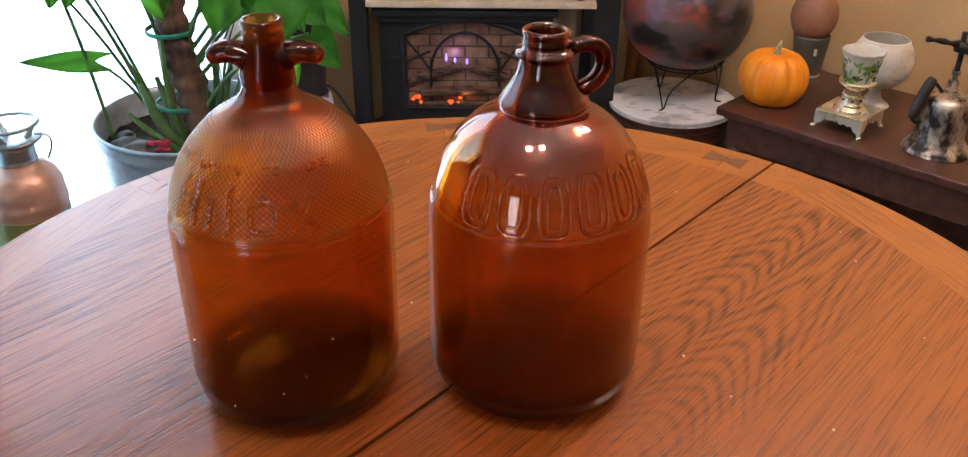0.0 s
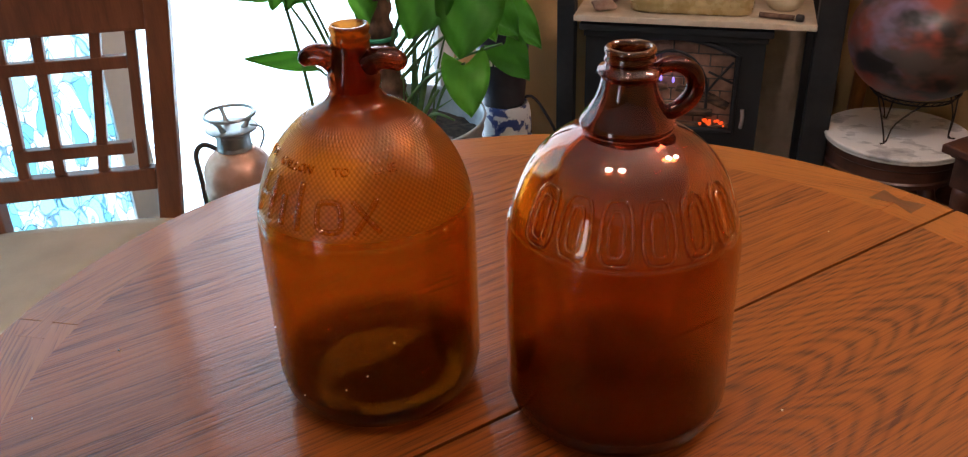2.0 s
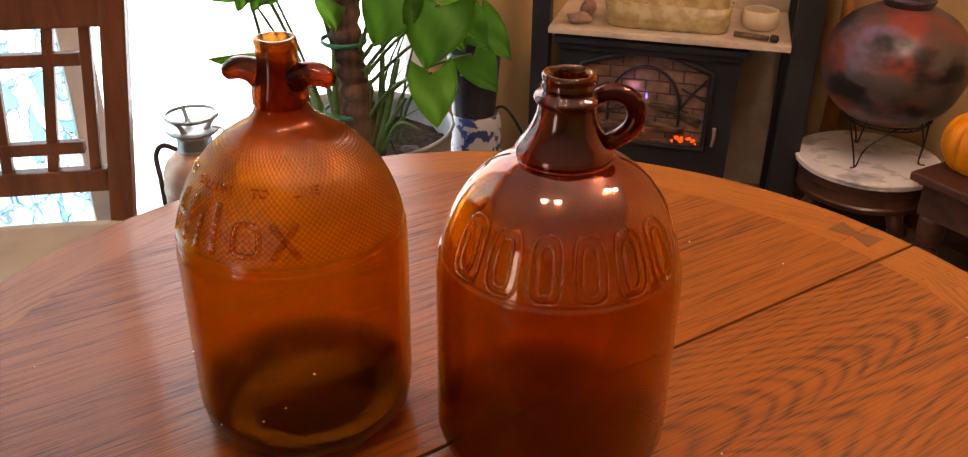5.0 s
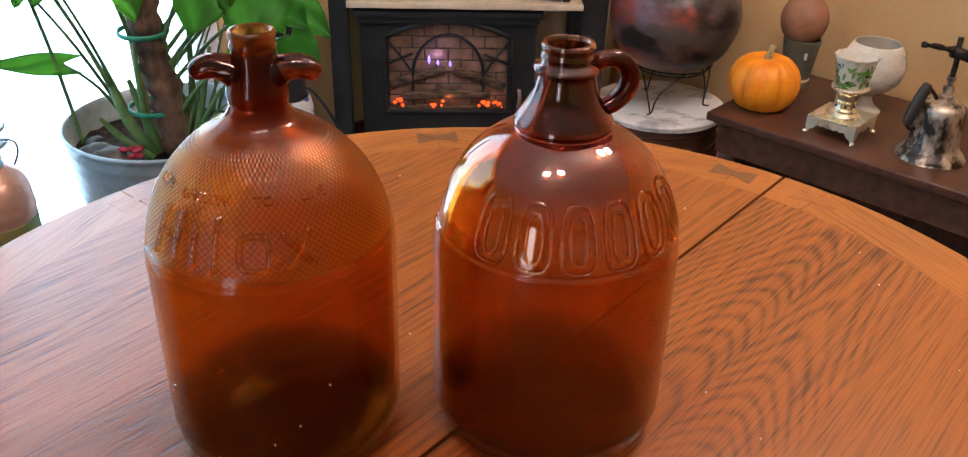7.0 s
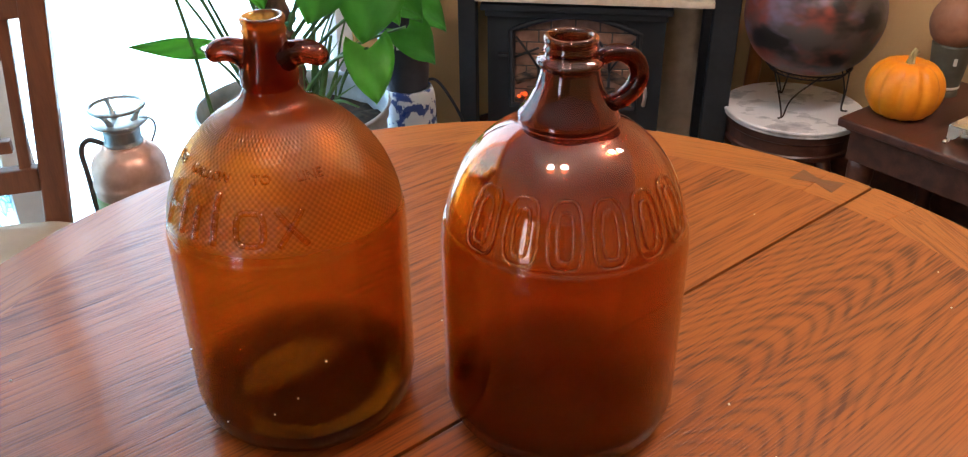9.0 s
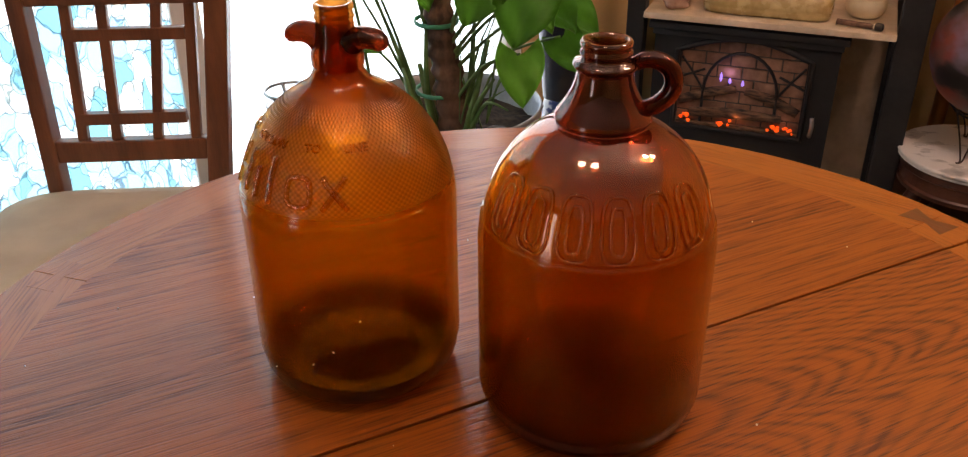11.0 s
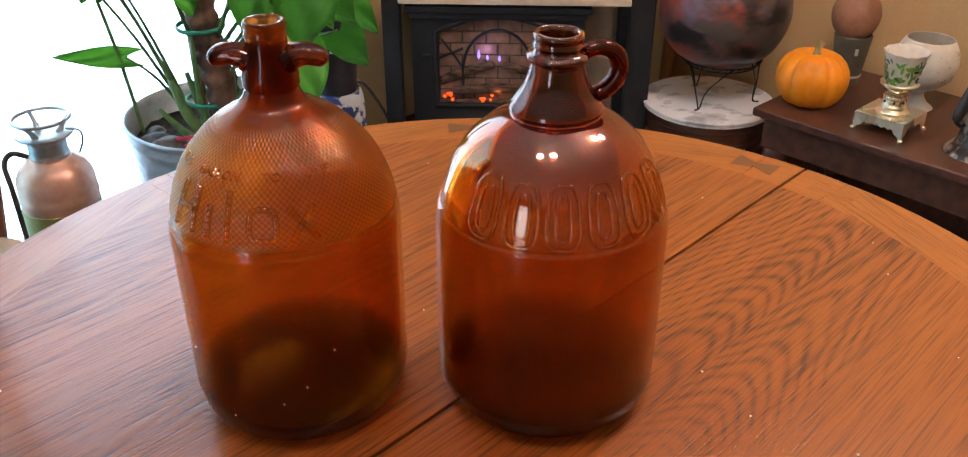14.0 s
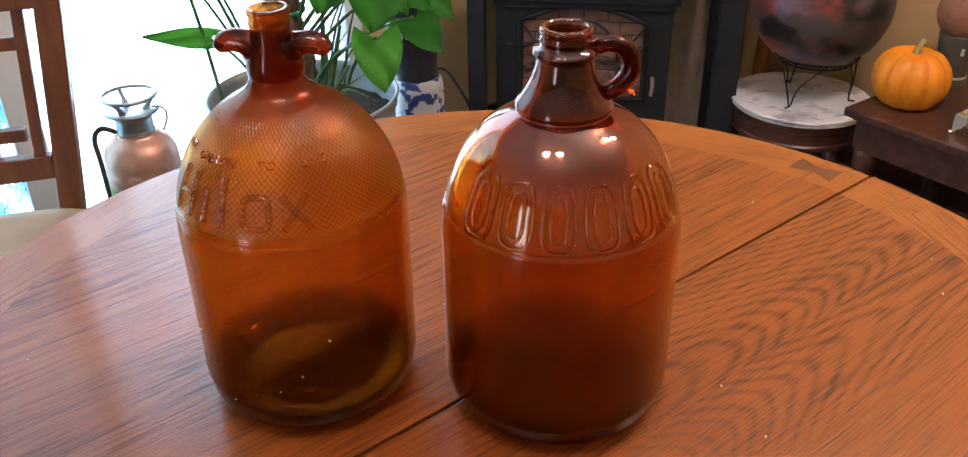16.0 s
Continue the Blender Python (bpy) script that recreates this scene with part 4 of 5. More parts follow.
def pebble(name, at, size, material, label, seed, turn=0):
    bm = bmesh.new()
    bmesh.ops.create_icosphere(bm, subdivisions=3, radius=1)
    for v in bm.verts:
        k = 1 + 0.35 * noise.noise(v.co * 1.3 + Vector((seed, 0, 0)))
        v.co = Vector((v.co.x * size[0] * k, v.co.y * size[1] * k, v.co.z * size[2] * k))
    low = min(v.co.z for v in bm.verts)
    for v in bm.verts:
        v.co.z -= low
    return solo(name, bm, material, label, "rock", "", True, pose(*at, 0, 0, turn))


pebble("rock", (-0.245, SY + 0.03, 0.557), (0.035, 0.02, 0.016), PINKROCK, "rough pinkish rock on the shelf", 3, 20)
pebble("rock", (-0.235, SY + 0.12, 0.557), (0.025, 0.02, 0.022), PINKROCK, "small brown rock on the shelf", 8, 70)
bowl = thing("cream_bowl", pose(0.235, SY + 0.13, 0.557), "small cream glazed bowl on the shelf", "bowl")
part("body", lathe(smooth_rows([(0, 0), (0.03, 0.0), (0.045, 0.012), (0.052, 0.03), (0.048, 0.05), (0.044, 0.05), (0.046, 0.03), (0.03, 0.008), (0, 0.006)], 4), 32), CREAM, bowl, smooth=True)
poker = thing("fire_starter", pose(0.20, SY + 0.02, 0.557 + 0.009, 0, 0, -14), "dark wooden stick with black knob on the shelf", "stick")
part("shaft", tube([(-0.03, 0, 0), (0.06, 0, 0)], 0.007, 10), BARK, poker)
part("knob", lathe(smooth_rows([(0, -0.012), (0.009, -0.009), (0.010, 0), (0.009, 0.009), (0, 0.012)], 3), 16), BLACKWOOD, poker, smooth=True, m=pose(0.075, 0, 0.001, 0, 90, 0))

# power cord on the wall side
cord = thing("power_cord", pose(0, 0, 0), "black power cord lying in a loop to the floor", "cord")
part("cable", tube([(-0.36, 2.47, 0.004), (-0.352, 2.47, 0.16), (-0.40, 2.47, 0.27), (-0.445, 2.47, 0.315), (-0.485, 2.47, 0.27), (-0.50, 2.47, 0.15), (-0.49, 2.47, 0.004)], 0.0045, 8, steps=6), CORD, cord, smooth=True)

# ---- plant stand with the smoke-fired pot ----
PX, PY, PZ = 0.565, 2.525, 0.262
stand = thing("plant_stand", pose(PX, PY, 0), "round mahogany plant stand with white marble top", "plant stand")
part("marble_top", lathe([(0, PZ - 0.02), (0.183, PZ - 0.02), (0.187, PZ - 0.017), (0.187, PZ - 0.012), (0.184, PZ - 0.011), (0.189, PZ - 0.009), (0.1905, PZ - 0.006), (0.1895, PZ - 0.002), (0.186, PZ), (0.12, PZ), (0, PZ)], 72), MARBLE, stand, "grey-veined white marble top")
part("drum", lathe([(0, PZ - 0.02), (0.176, PZ - 0.02), (0.178, PZ - 0.04), (0.172, PZ - 0.045), (0.172, PZ - 0.075), (0.177, PZ - 0.08), (0.174, PZ - 0.092), (0.15, PZ - 0.095), (0, PZ - 0.095)], 64), MAHOGANY, stand)
for kx in range(4):
    part("leg", tube([(0.14, 0, PZ - 0.095), (0.165, 0, 0.11), (0.145, 0, 0.05), (0.17, 0, 0.02), (0.172, 0, 0)], [0.022, 0.02, 0.014, 0.015, 0.016], 10, steps=4), MAHOGANY, stand, smooth=True, m=pose(0, 0, 0, 0, 0, 30 + 90 * kx))
wire = thing("wire_pot_stand", pose(PX + 0.02, PY - 0.005, PZ), "dark wire tripod stand holding the round pot", "pot stand")
RZ = 0.128
for r, z in ((0.112, RZ), (0.100, RZ - 0.014)):
    part("ring", tube([(r * math.cos(2 * math.pi * i / 40), r * math.sin(2 * math.pi * i / 40), z) for i in range(40)], 0.0022, 6, closed=True), WIRE, wire, smooth=True)
zig = []
for i in range(72):
    a = 2 * math.pi * i / 72
    r, z = ((0.112, RZ), (0.100, RZ - 0.014))[i % 2]
    zig.append((r * math.cos(a), r * math.sin(a), z))
part("zigzag_band", tube(zig, 0.0014, 5, closed=True), WIRE, wire)
for a in (232, 350, 112):
    leg_pts = [(0.112 * math.cos(radians(a - 22)), 0.112 * math.sin(radians(a - 22)), RZ), (0.107 * math.cos(radians(a - 8)), 0.107 * math.sin(radians(a - 8)), 0.06), (0.104 * math.cos(radians(a)), 0.104 * math.sin(radians(a)), 0.004),
               (0.120 * math.cos(radians(a)), 0.120 * math.sin(radians(a)), 0.003), (0.104 * math.cos(radians(a + 3)), 0.104 * math.sin(radians(a + 3)), 0.006), (0.106 * math.cos(radians(a + 12)), 0.106 * math.sin(radians(a + 12)), 0.06), (0.112 * math.cos(radians(a + 45)), 0.112 * math.sin(radians(a + 45)), RZ)]
    part("wire_leg", tube(leg_pts, 0.0022, 6, steps=4), WIRE, wire, smooth=True)


def raku():
    """Smoke-fired clay: grey-brown with red and violet flashes and black smoke clouds."""
    m, n, l = nodes_of("smoke_fired_clay")
    p = n["Principled BSDF"]
    co = n.new("ShaderNodeTexCoord")
    prev = None
    for i, (scale, shift, colour, lo, hi) in enumerate(((3.2, 0.0, (0.085, 0.068, 0.058), 0, 0.001), (3.6, 4.1, (0.26, 0.05, 0.03), 0.43, 0.58), (5.0, 9.2, (0.20, 0.14, 0.22), 0.52, 0.68), (4.4, 2.3, (0.016, 0.013, 0.012), 0.53, 0.64))):
        mp, t, r = n.new("ShaderNodeMapping"), n.new("ShaderNodeTexNoise"), n.new("ShaderNodeMapRange")
        mp.inputs["Location"].default_value = (shift, shift * 0.7, shift * 0.3)
        mp.inputs["Scale"].default_value = (1, 1, 1.5)
        l.new(co.outputs["Object"], mp.inputs[0])
        t.inputs["Scale"].default_value, t.inputs["Detail"].default_value = scale * 1.6, 3.0
        l.new(mp.outputs[0], t.inputs["Vector"])
        r.inputs["From Min"].default_value, r.inputs["From Max"].default_value = lo, hi
        l.new(t.outputs[0], r.inputs[0])
        mx = n.new("ShaderNodeMixRGB")
        mx.inputs[2].default_value = (*colour, 1)
        mx.inputs[1].default_value = (*colour, 1)
        if prev:
            l.new(r.outputs[0], mx.inputs[0])
            l.new(prev.outputs[0], mx.inputs[1])
        prev = mx
    l.new(prev.outputs[0], p.inputs["Base Color"])
    p.inputs["Roughness"].default_value = 0.36
    return m


vessel = thing("round_pot", pose(PX + 0.013, PY - 0.005, PZ + 0.118) @ Matrix.Diagonal((0.97, 0.97, 0.97, 1)), "large round smoke-fired pot in grey, red and black", "pot")
part("body", lathe(smooth_rows([(0, 0), (0.06, 0.001), (0.105, 0.012), (0.150, 0.05), (0.178, 0.11), (0.184, 0.16), (0.172, 0.215), (0.135, 0.265), (0.085, 0.295), (0.06, 0.303), (0.05, 0.298), (0.12, 0.26), (0.16, 0.2), (0.165, 0.14), (0.13, 0.05), (0, 0.015)], 5), 64), raku(), vessel, smooth=True)
part("lip", lathe(smooth_rows([(0.058, 0.302), (0.060, 0.308), (0.066, 0.320), (0.060, 0.321), (0.053, 0.308), (0.052, 0.300), (0.058, 0.302)], 3), 48), RAKU, vessel, "smoke-blackened lip", True)
staff = thing("wooden_staff", pose(0.52, 2.80, 0), "varnished orange-brown wooden staff in the corner", "staff")
part("shaft", tube([(-0.05, 0, 0), (-0.03, 0.02, 0.35), (-0.045, 0.03, 0.7), (-0.03, 0.04, 1.2)], [0.02, 0.022, 0.019, 0.02], 12, steps=5), surface("varnished_branch", (0.26, 0.09, 0.02), (0.42, 0.17, 0.05), 0.3, 0, 14, (2, 2, 0.4)), staff, smooth=True)

# ---- low chest and what stands on it ----
CZ, CU, CV = 0.385, 1.947, 1.102
chest = thing("low_table", ROOM_TURN, "long dark mahogany low table with turned legs, against the wall", "low table")
L = 1.75
part("tabletop", box((CU, CV - L, CZ - 0.022), (WALL_U - 0.02, CV, CZ), 0.006, seg=3), MAHOGANY, chest)
part("apron", box((CU + 0.022, CV - L + 0.025, CZ - 0.105), (WALL_U - 0.04, CV - 0.025, CZ - 0.022), 0.003), MAHOGANY, chest, "scuffed mahogany apron")
part("moulding", box((CU + 0.014, CV - L + 0.017, CZ - 0.03), (WALL_U - 0.032, CV - 0.017, CZ - 0.022), 0.003), MAHOGANY, chest)
for u, v in ((CU + 0.05, CV - 0.055), (CU + 0.05, CV - L + 0.055), (WALL_U - 0.07, CV - 0.055), (WALL_U - 0.07, CV - L + 0.055)):
    part("leg", lathe(smooth_rows([(0, 0), (0.018, 0), (0.024, 0.03), (0.018, 0.06), (0.026, 0.10), (0.029, 0.14), (0.02, 0.175), (0.028, 0.19), (0.02, 0.205), (0.029, 0.22), (0.029, 0.281), (0, 0.281)], 4), 24), MAHOGANY, chest, smooth=True, m=pose(u, v, 0))

pumpkin = thing("pumpkin", pose(0.742, 2.195, CZ), "small ripe orange pumpkin with dry stem", "pumpkin")
rib = lambda a, r, z: r * (1 - 0.085 * abs(math.cos(5 * a + 0.4)) ** 7 - 0.02 * math.sin(2 * a))
part("body", lathe(smooth_rows([(0, 0.010), (0.02, 0.006), (0.045, 0.001), (0.066, 0.012), (0.081, 0.038), (0.086, 0.066), (0.081, 0.094), (0.065, 0.118), (0.040, 0.130), (0.018, 0.128), (0, 0.122)], 6), 90, fold=rib), PUMPKIN, pumpkin, smooth=True)
part("stem", tube([(0, 0, 0.118), (0.001, 0, 0.135), (0.004, 0, 0.148), (0.010, 0.002, 0.156)], [0.013, 0.0085, 0.0075, 0.009], 8, steps=3), STEM, pumpkin, "dry grey-green stem")

pot2 = thing("stoneware_cup", pose(0.878, 2.347, CZ), "olive green stoneware cup holding a round gourd", "cup")
part("body", lathe(smooth_rows([(0, 0), (0.032, 0), (0.036, 0.003), (0.036, 0.012), (0.0355, 0.016), (0.040, 0.06), (0.047, 0.122), (0.047, 0.126), (0.043, 0.126), (0.036, 0.05), (0.03, 0.01), (0, 0.008)], 4), 40), GREENPOT, pot2, smooth=True)
part("foot_band", lathe([(0.0362, 0.020), (0.0372, 0.021), (0.0376, 0.026), (0.0366, 0.027), (0.0362, 0.020)], 40), CHINA, pot2, "pale glazed band")
part("leaf_mark", box((-0.004, -0.0462, 0.085), (0.004, -0.0425, 0.103), 0.001), CHINA, pot2, "small pale leaf mark")
gourd = thing("gourd", pose(0.874, 2.348, CZ + 0.1165) @ Matrix.Diagonal((0.9, 0.9, 0.92, 1)), "round brown dried gourd resting in the cup", "gourd")
part("body", lathe(smooth_rows([(0, 0), (0.03, 0.006), (0.055, 0.028), (0.066, 0.06), (0.064, 0.09), (0.05, 0.118), (0.028, 0.134), (0, 0.138)], 6), 48), GOURD, gourd, smooth=True)

# brass burner with a painted cup
BX, BY = 0.886, 2.036
burner = thing("brass_stand", pose(BX, BY, CZ), "square polished brass stand on four scalloped legs", "brass stand")
S2 = 0.0585
RT = pose(0, 0, 0, 0, 0, 45)
part("plate", box((-S2, -S2, 0.040), (S2, S2, 0.045), 0.0015), BRASS, burner, m=RT)
for q in range(4):
    ap = bmesh.new()
    pts = []
    for i in range(25):
        x = -S2 + 2 * S2 * i / 24
        e = abs(x) / S2
        z = 0.0 if e > 0.86 else 0.024 - 0.016 * max(0, (e - 0.55) / 0.31) + 0.0025 * math.cos(x * 380)
        pts.append((x, z))
    lo0 = [ap.verts.new((x, -S2, z)) for x, z in pts]
    hi0 = [ap.verts.new((x, -S2, 0.041)) for x, z in pts]
    lo1 = [ap.verts.new((x, -S2 + 0.0025, z)) for x, z in pts]
    hi1 = [ap.verts.new((x, -S2 + 0.0025, 0.041)) for x, z in pts]
    for i in range(24):
        ap.faces.new((lo0[i], lo0[i + 1], hi0[i + 1], hi0[i]))
        ap.faces.new((lo1[i + 1], lo1[i], hi1[i], hi1[i + 1]))
        ap.faces.new((lo0[i + 1], lo0[i], lo1[i], lo1[i + 1]))
    part("scalloped_side", ap, BRASS, burner, m=RT @ pose(0, 0, 0, 0, 0, 90 * q))
    part("foot", lathe([(0, 0), (0.006, 0), (0.007, 0.003), (0.004, 0.007), (0, 0.008)], 14), BRASS, burner, smooth=True, m=RT @ pose(S2, S2, 0) if q == 0 else RT @ pose(0, 0, 0, 0, 0, 90 * q) @ pose(S2, S2, 0))
part("column", lathe(smooth_rows([(0, 0.045), (0.036, 0.045), (0.037, 0.050), (0.031, 0.055), (0.030, 0.060), (0.026, 0.066), (0.024, 0.078), (0.026, 0.082), (0.025, 0.086), (0.027, 0.100), (0.034, 0.108), (0.036, 0.111), (0, 0.111)], 4), 48), BRASS, burner, "turned brass column", True)
for a in (200, 250, 300, 350):
    part("vent_hole", lathe([(0, 0.0255), (0.0028, 0.0255), (0.0028, 0.0272), (0, 0.0272)], 12), TORCH_DARK, burner, m=pose(0, 0, 0.072, 0, 90, a) )
cup = thing("painted_cup", pose(BX + 0.004, BY, CZ + 0.112), "scalloped china cup painted with green leaves, on the brass stand", "cup")
wave = lambda a, r, z: r * (1 + (0.035 * math.sin(12 * a) if z > 0.068 else 0))
part("body", lathe(smooth_rows([(0, 0), (0.026, 0), (0.031, 0.004), (0.036, 0.03), (0.043, 0.062), (0.049, 0.076), (0.046, 0.0765), (0.040, 0.06), (0.033, 0.03), (0.028, 0.008), (0, 0.006)], 4), 72, fold=wave), CHINA, cup, smooth=True)
part("saucer_rim", lathe([(0.02, -0.0008), (0.042, 0.001), (0.043, 0.003), (0.03, 0.0025), (0.02, -0.0008)], 40), BRASS, cup, smooth=True)
random.seed(21)
for i in range(110):
    a, z = random.uniform(0, 6.28), random.uniform(0.006, 0.060)
    r = 0.0315 + 0.0115 * z / 0.062 + 0.001
    ln = random.uniform(0.006, 0.011)
    lf = bmesh.new()
    prof = [(-ln, 0), (-0.4 * ln, 0.32 * ln), (0.3 * ln, 0.30 * ln), (ln, 0), (0.3 * ln, -0.30 * ln), (-0.4 * ln, -0.32 * ln)]
    prism(prof, -0.0004, 0.0006, lf)
    part("painted_leaf" if i % 4 else "painted_flower", lf, LEAFPAINT if i % 4 else (BLUEWHITE if i % 8 else TORCH_DARK), cup, m=Matrix.Rotation(a, 4, "Z") @ pose(r, 0, z, 0, 90, 0) @ pose(0, 0, 0, 0, 0, random.uniform(0, 180)))

goblet = thing("footed_bowl", pose(1.000, 2.178, CZ) @ Matrix.Diagonal((0.94, 0.94, 0.97, 1)), "white speckled china bowl on a short foot", "footed bowl")
part("body", lathe(smooth_rows([(0, 0), (0.040, 0), (0.042, 0.004), (0.030, 0.012), (0.018, 0.028), (0.018, 0.044), (0.045, 0.060), (0.070, 0.085), (0.079, 0.118), (0.074, 0.150), (0.062, 0.174), (0.0605, 0.178), (0.057, 0.178), (0.069, 0.15), (0.073, 0.118), (0.062, 0.088), (0.04, 0.068), (0, 0.060)], 5), 56), CHINA, goblet, smooth=True)
for i in range(40):
    a, z = random.uniform(3.4, 6.1), random.uniform(0.085, 0.155)
    r = 0.0705 + 0.0075 * math.sin(math.pi * (z - 0.08) / 0.085)
    d = random.uniform(0.0007, 0.0017)
    part("speckle", lathe([(0, -0.002), (d, -0.001), (d * 0.7, 0.0012), (0, 0.0016)], 7), CHINA_DOT, goblet, m=Matrix.Rotation(a, 4, "Z") @ pose(r, 0, z, 0, 90, 0))

torch = thing("blow_torch", pose(1.045, 1.905, CZ), "old tarnished brass blow torch with black wooden grip", "blow torch")
part("tank", lathe(smooth_rows([(0, 0), (0.070, 0), (0.073, 0.004), (0.069, 0.012), (0.058, 0.024), (0.053, 0.040), (0.052, 0.085), (0.050, 0.118), (0.040, 0.130), (0.022, 0.136), (0.014, 0.138), (0, 0.138)], 4), 48), TORCH, torch, smooth=True)
part("filler_nut", lathe([(0, 0.135), (0.014, 0.135), (0.015, 0.146), (0.010, 0.148), (0.012, 0.155), (0.012, 0.164), (0.006, 0.167), (0.006, 0.178), (0.010, 0.180), (0.010, 0.188), (0, 0.188)], 8), TORCH, torch)
part("riser", tube([(0, 0, 0.18), (0.0, 0, 0.225), (-0.004, 0, 0.24)], [0.006, 0.006, 0.008], 10, steps=3), TORCH_DARK, torch, smooth=True)
part("valve", tube([(-0.085, -0.004, 0.260), (-0.078, -0.004, 0.259), (-0.070, -0.004, 0.258), (-0.06, -0.003, 0.257), (-0.045, -0.002, 0.254), (-0.03, 0, 0.25), (-0.012, 0, 0.247)], [0.0065, 0.0065, 0.0035, 0.006, 0.007, 0.0045, 0.010], 10), TORCH_DARK, torch, smooth=True)
part("burner_head", tube([(-0.014, 0, 0.244), (0.015, 0, 0.236), (0.05, 0.002, 0.226), (0.09, 0.004, 0.220)], [0.013, 0.012, 0.017, 0.019], 14), TORCH_DARK, torch, smooth=True)
part("spindle", tube([(-0.004, 0, 0.24), (-0.004, 0, 0.275)], 0.006, 8), TORCH_DARK, torch)
part("grip", tube([(-0.078, -0.012, 0.082), (-0.074, -0.011, 0.10), (-0.062, -0.008, 0.14), (-0.052, -0.006, 0.165), (-0.048, -0.005, 0.172)], [0.010, 0.012, 0.0125, 0.0115, 0.008], 14, steps=3), BLACKWOOD, torch, "black wooden grip", True)
part("grip_bracket", tube([(-0.046, -0.005, 0.165), (-0.03, -0.002, 0.150), (-0.02, 0, 0.138)], 0.004, 8, steps=3), TORCH_DARK, torch, smooth=True)
part("grip_bracket", tube([(-0.079, -0.012, 0.080), (-0.065, -0.008, 0.068), (-0.050, -0.002, 0.068)], 0.004, 8, steps=3), TORCH_DARK, torch, smooth=True)

# ---- chair by the glass door ----
chair = thing("dining_chair", pose(-0.98, 1.24, 0, 0, 0, 25.5), "brown cherry dining chair with lattice back and beige seat", "chair")


def plank(a, b, wide, deep, bevel=0.004):
    """A straight timber from a to b, wide across x and deep across y."""
    a, b = Vector(a), Vector(b)
    bm = bmesh.new()
    va = [bm.verts.new(a + Vector((sx * wide / 2, sy * deep / 2, 0))) for sx, sy in ((-1, -1), (1, -1), (1, 1), (-1, 1))]
    vb = [bm.verts.new(b + Vector((sx * wide / 2, sy * deep / 2, 0))) for sx, sy in ((-1, -1), (1, -1), (1, 1), (-1, 1))]
    bm.faces.new(va[::-1])
    bm.faces.new(vb)
    for i in range(4):
        bm.faces.new((va[i], va[(i + 1) % 4], vb[(i + 1) % 4], vb[i]))
    bmesh.ops.bevel(bm, geom=bm.edges[:], offset=bevel, segments=2, affect="EDGES", profile=0.6)
    return bm


part("stile", plank((-0.176, 0.02, 0), (-0.150, 0.02, 1.02), 0.028, 0.045), CHAIRWOOD, chair)
part("stile", plank((0.078, 0.02, 0), (0.2045, 0.02, 1.02), 0.040, 0.045), CHAIRWOOD, chair)
part("top_rail", box((-0.142, 0.004, 0.822), (0.172, 0.034, 1.0), 0.006), CHAIRWOOD, chair)
part("lower_rail", box((-0.150, 0.006, 0.530), (0.126, 0.032, 0.572), 0.004), CHAIRWOOD, chair)
for s0, s1 in ((-0.098, -0.079), (-0.037, -0.017), (0.037, 0.076), (0.107, 0.133)):
    part("slat", plank((s0, 0.02, 0.572), (s1, 0.02, 0.822), 0.018, 0.016, 0.002), CHAIRWOOD, chair)
part("cross_bar", box((-0.092, 0.010, 0.758), (0.118, 0.028, 0.780), 0.002), CHAIRWOOD, chair)
part("cross_bar", box((-0.096, 0.010, 0.602), (0.096, 0.028, 0.624), 0.002), CHAIRWOOD, chair)
for x in (-0.19, 0.17):
    part("front_leg", plank((x, -0.37, 0), (x, -0.37, 0.43), 0.04, 0.04), CHAIRWOOD, chair)
part("seat_frame", box((-0.22, -0.40, 0.39), (0.20, 0.0, 0.432), 0.005), CHAIRWOOD, chair)
seat = bmesh.new()
rows_s = []
for inset, z in ((0.012, 0.432), (0.0, 0.445), (0.0, 0.462), (0.014, 0.478), (0.05, 0.486)):
    ring = []
    for i in range(48):
        t = 2 * math.pi * i / 48
        hx, hy = 0.235 - inset, 0.215 - inset
        ring.append(seat.verts.new((-0.02 + hx * math.copysign(abs(math.cos(t)) ** 0.45, math.cos(t)), -0.20 + hy * math.copysign(abs(math.sin(t)) ** 0.45, math.sin(t)), z)))
    rows_s.append(ring)
for a, b in zip(rows_s, rows_s[1:]):
    for i in range(48):
        seat.faces.new((a[i], a[(i + 1) % 48], b[(i + 1) % 48], b[i]))
seat.faces.new(rows_s[0][::-1])
seat.faces.new(rows_s[-1])
part("seat", seat, SEATCLOTH, chair, "beige upholstered seat", True)

# ---- copper fire extinguisher ----
ext = thing("fire_extinguisher", pose(-0.982, 1.745, -0.11) @ Matrix.Diagonal((0.98, 0.98, 1, 1)), "old copper fire extinguisher with nickel ring top", "fire extinguisher")
part("tank", lathe(smooth_rows([(0, 0.11), (0.082, 0.11), (0.085, 0.118), (0.082, 0.13)], 3) + [(0.082, 0.42), (0.0835, 0.425), (0.0845, 0.432), (0.0835, 0.439), (0.082, 0.444)] + smooth_rows([(0.082, 0.45), (0.080, 0.475), (0.068, 0.500), (0.050, 0.516), (0.041, 0.522), (0, 0.524)], 4), 56), COPPER, ext, "worn copper tank", True)
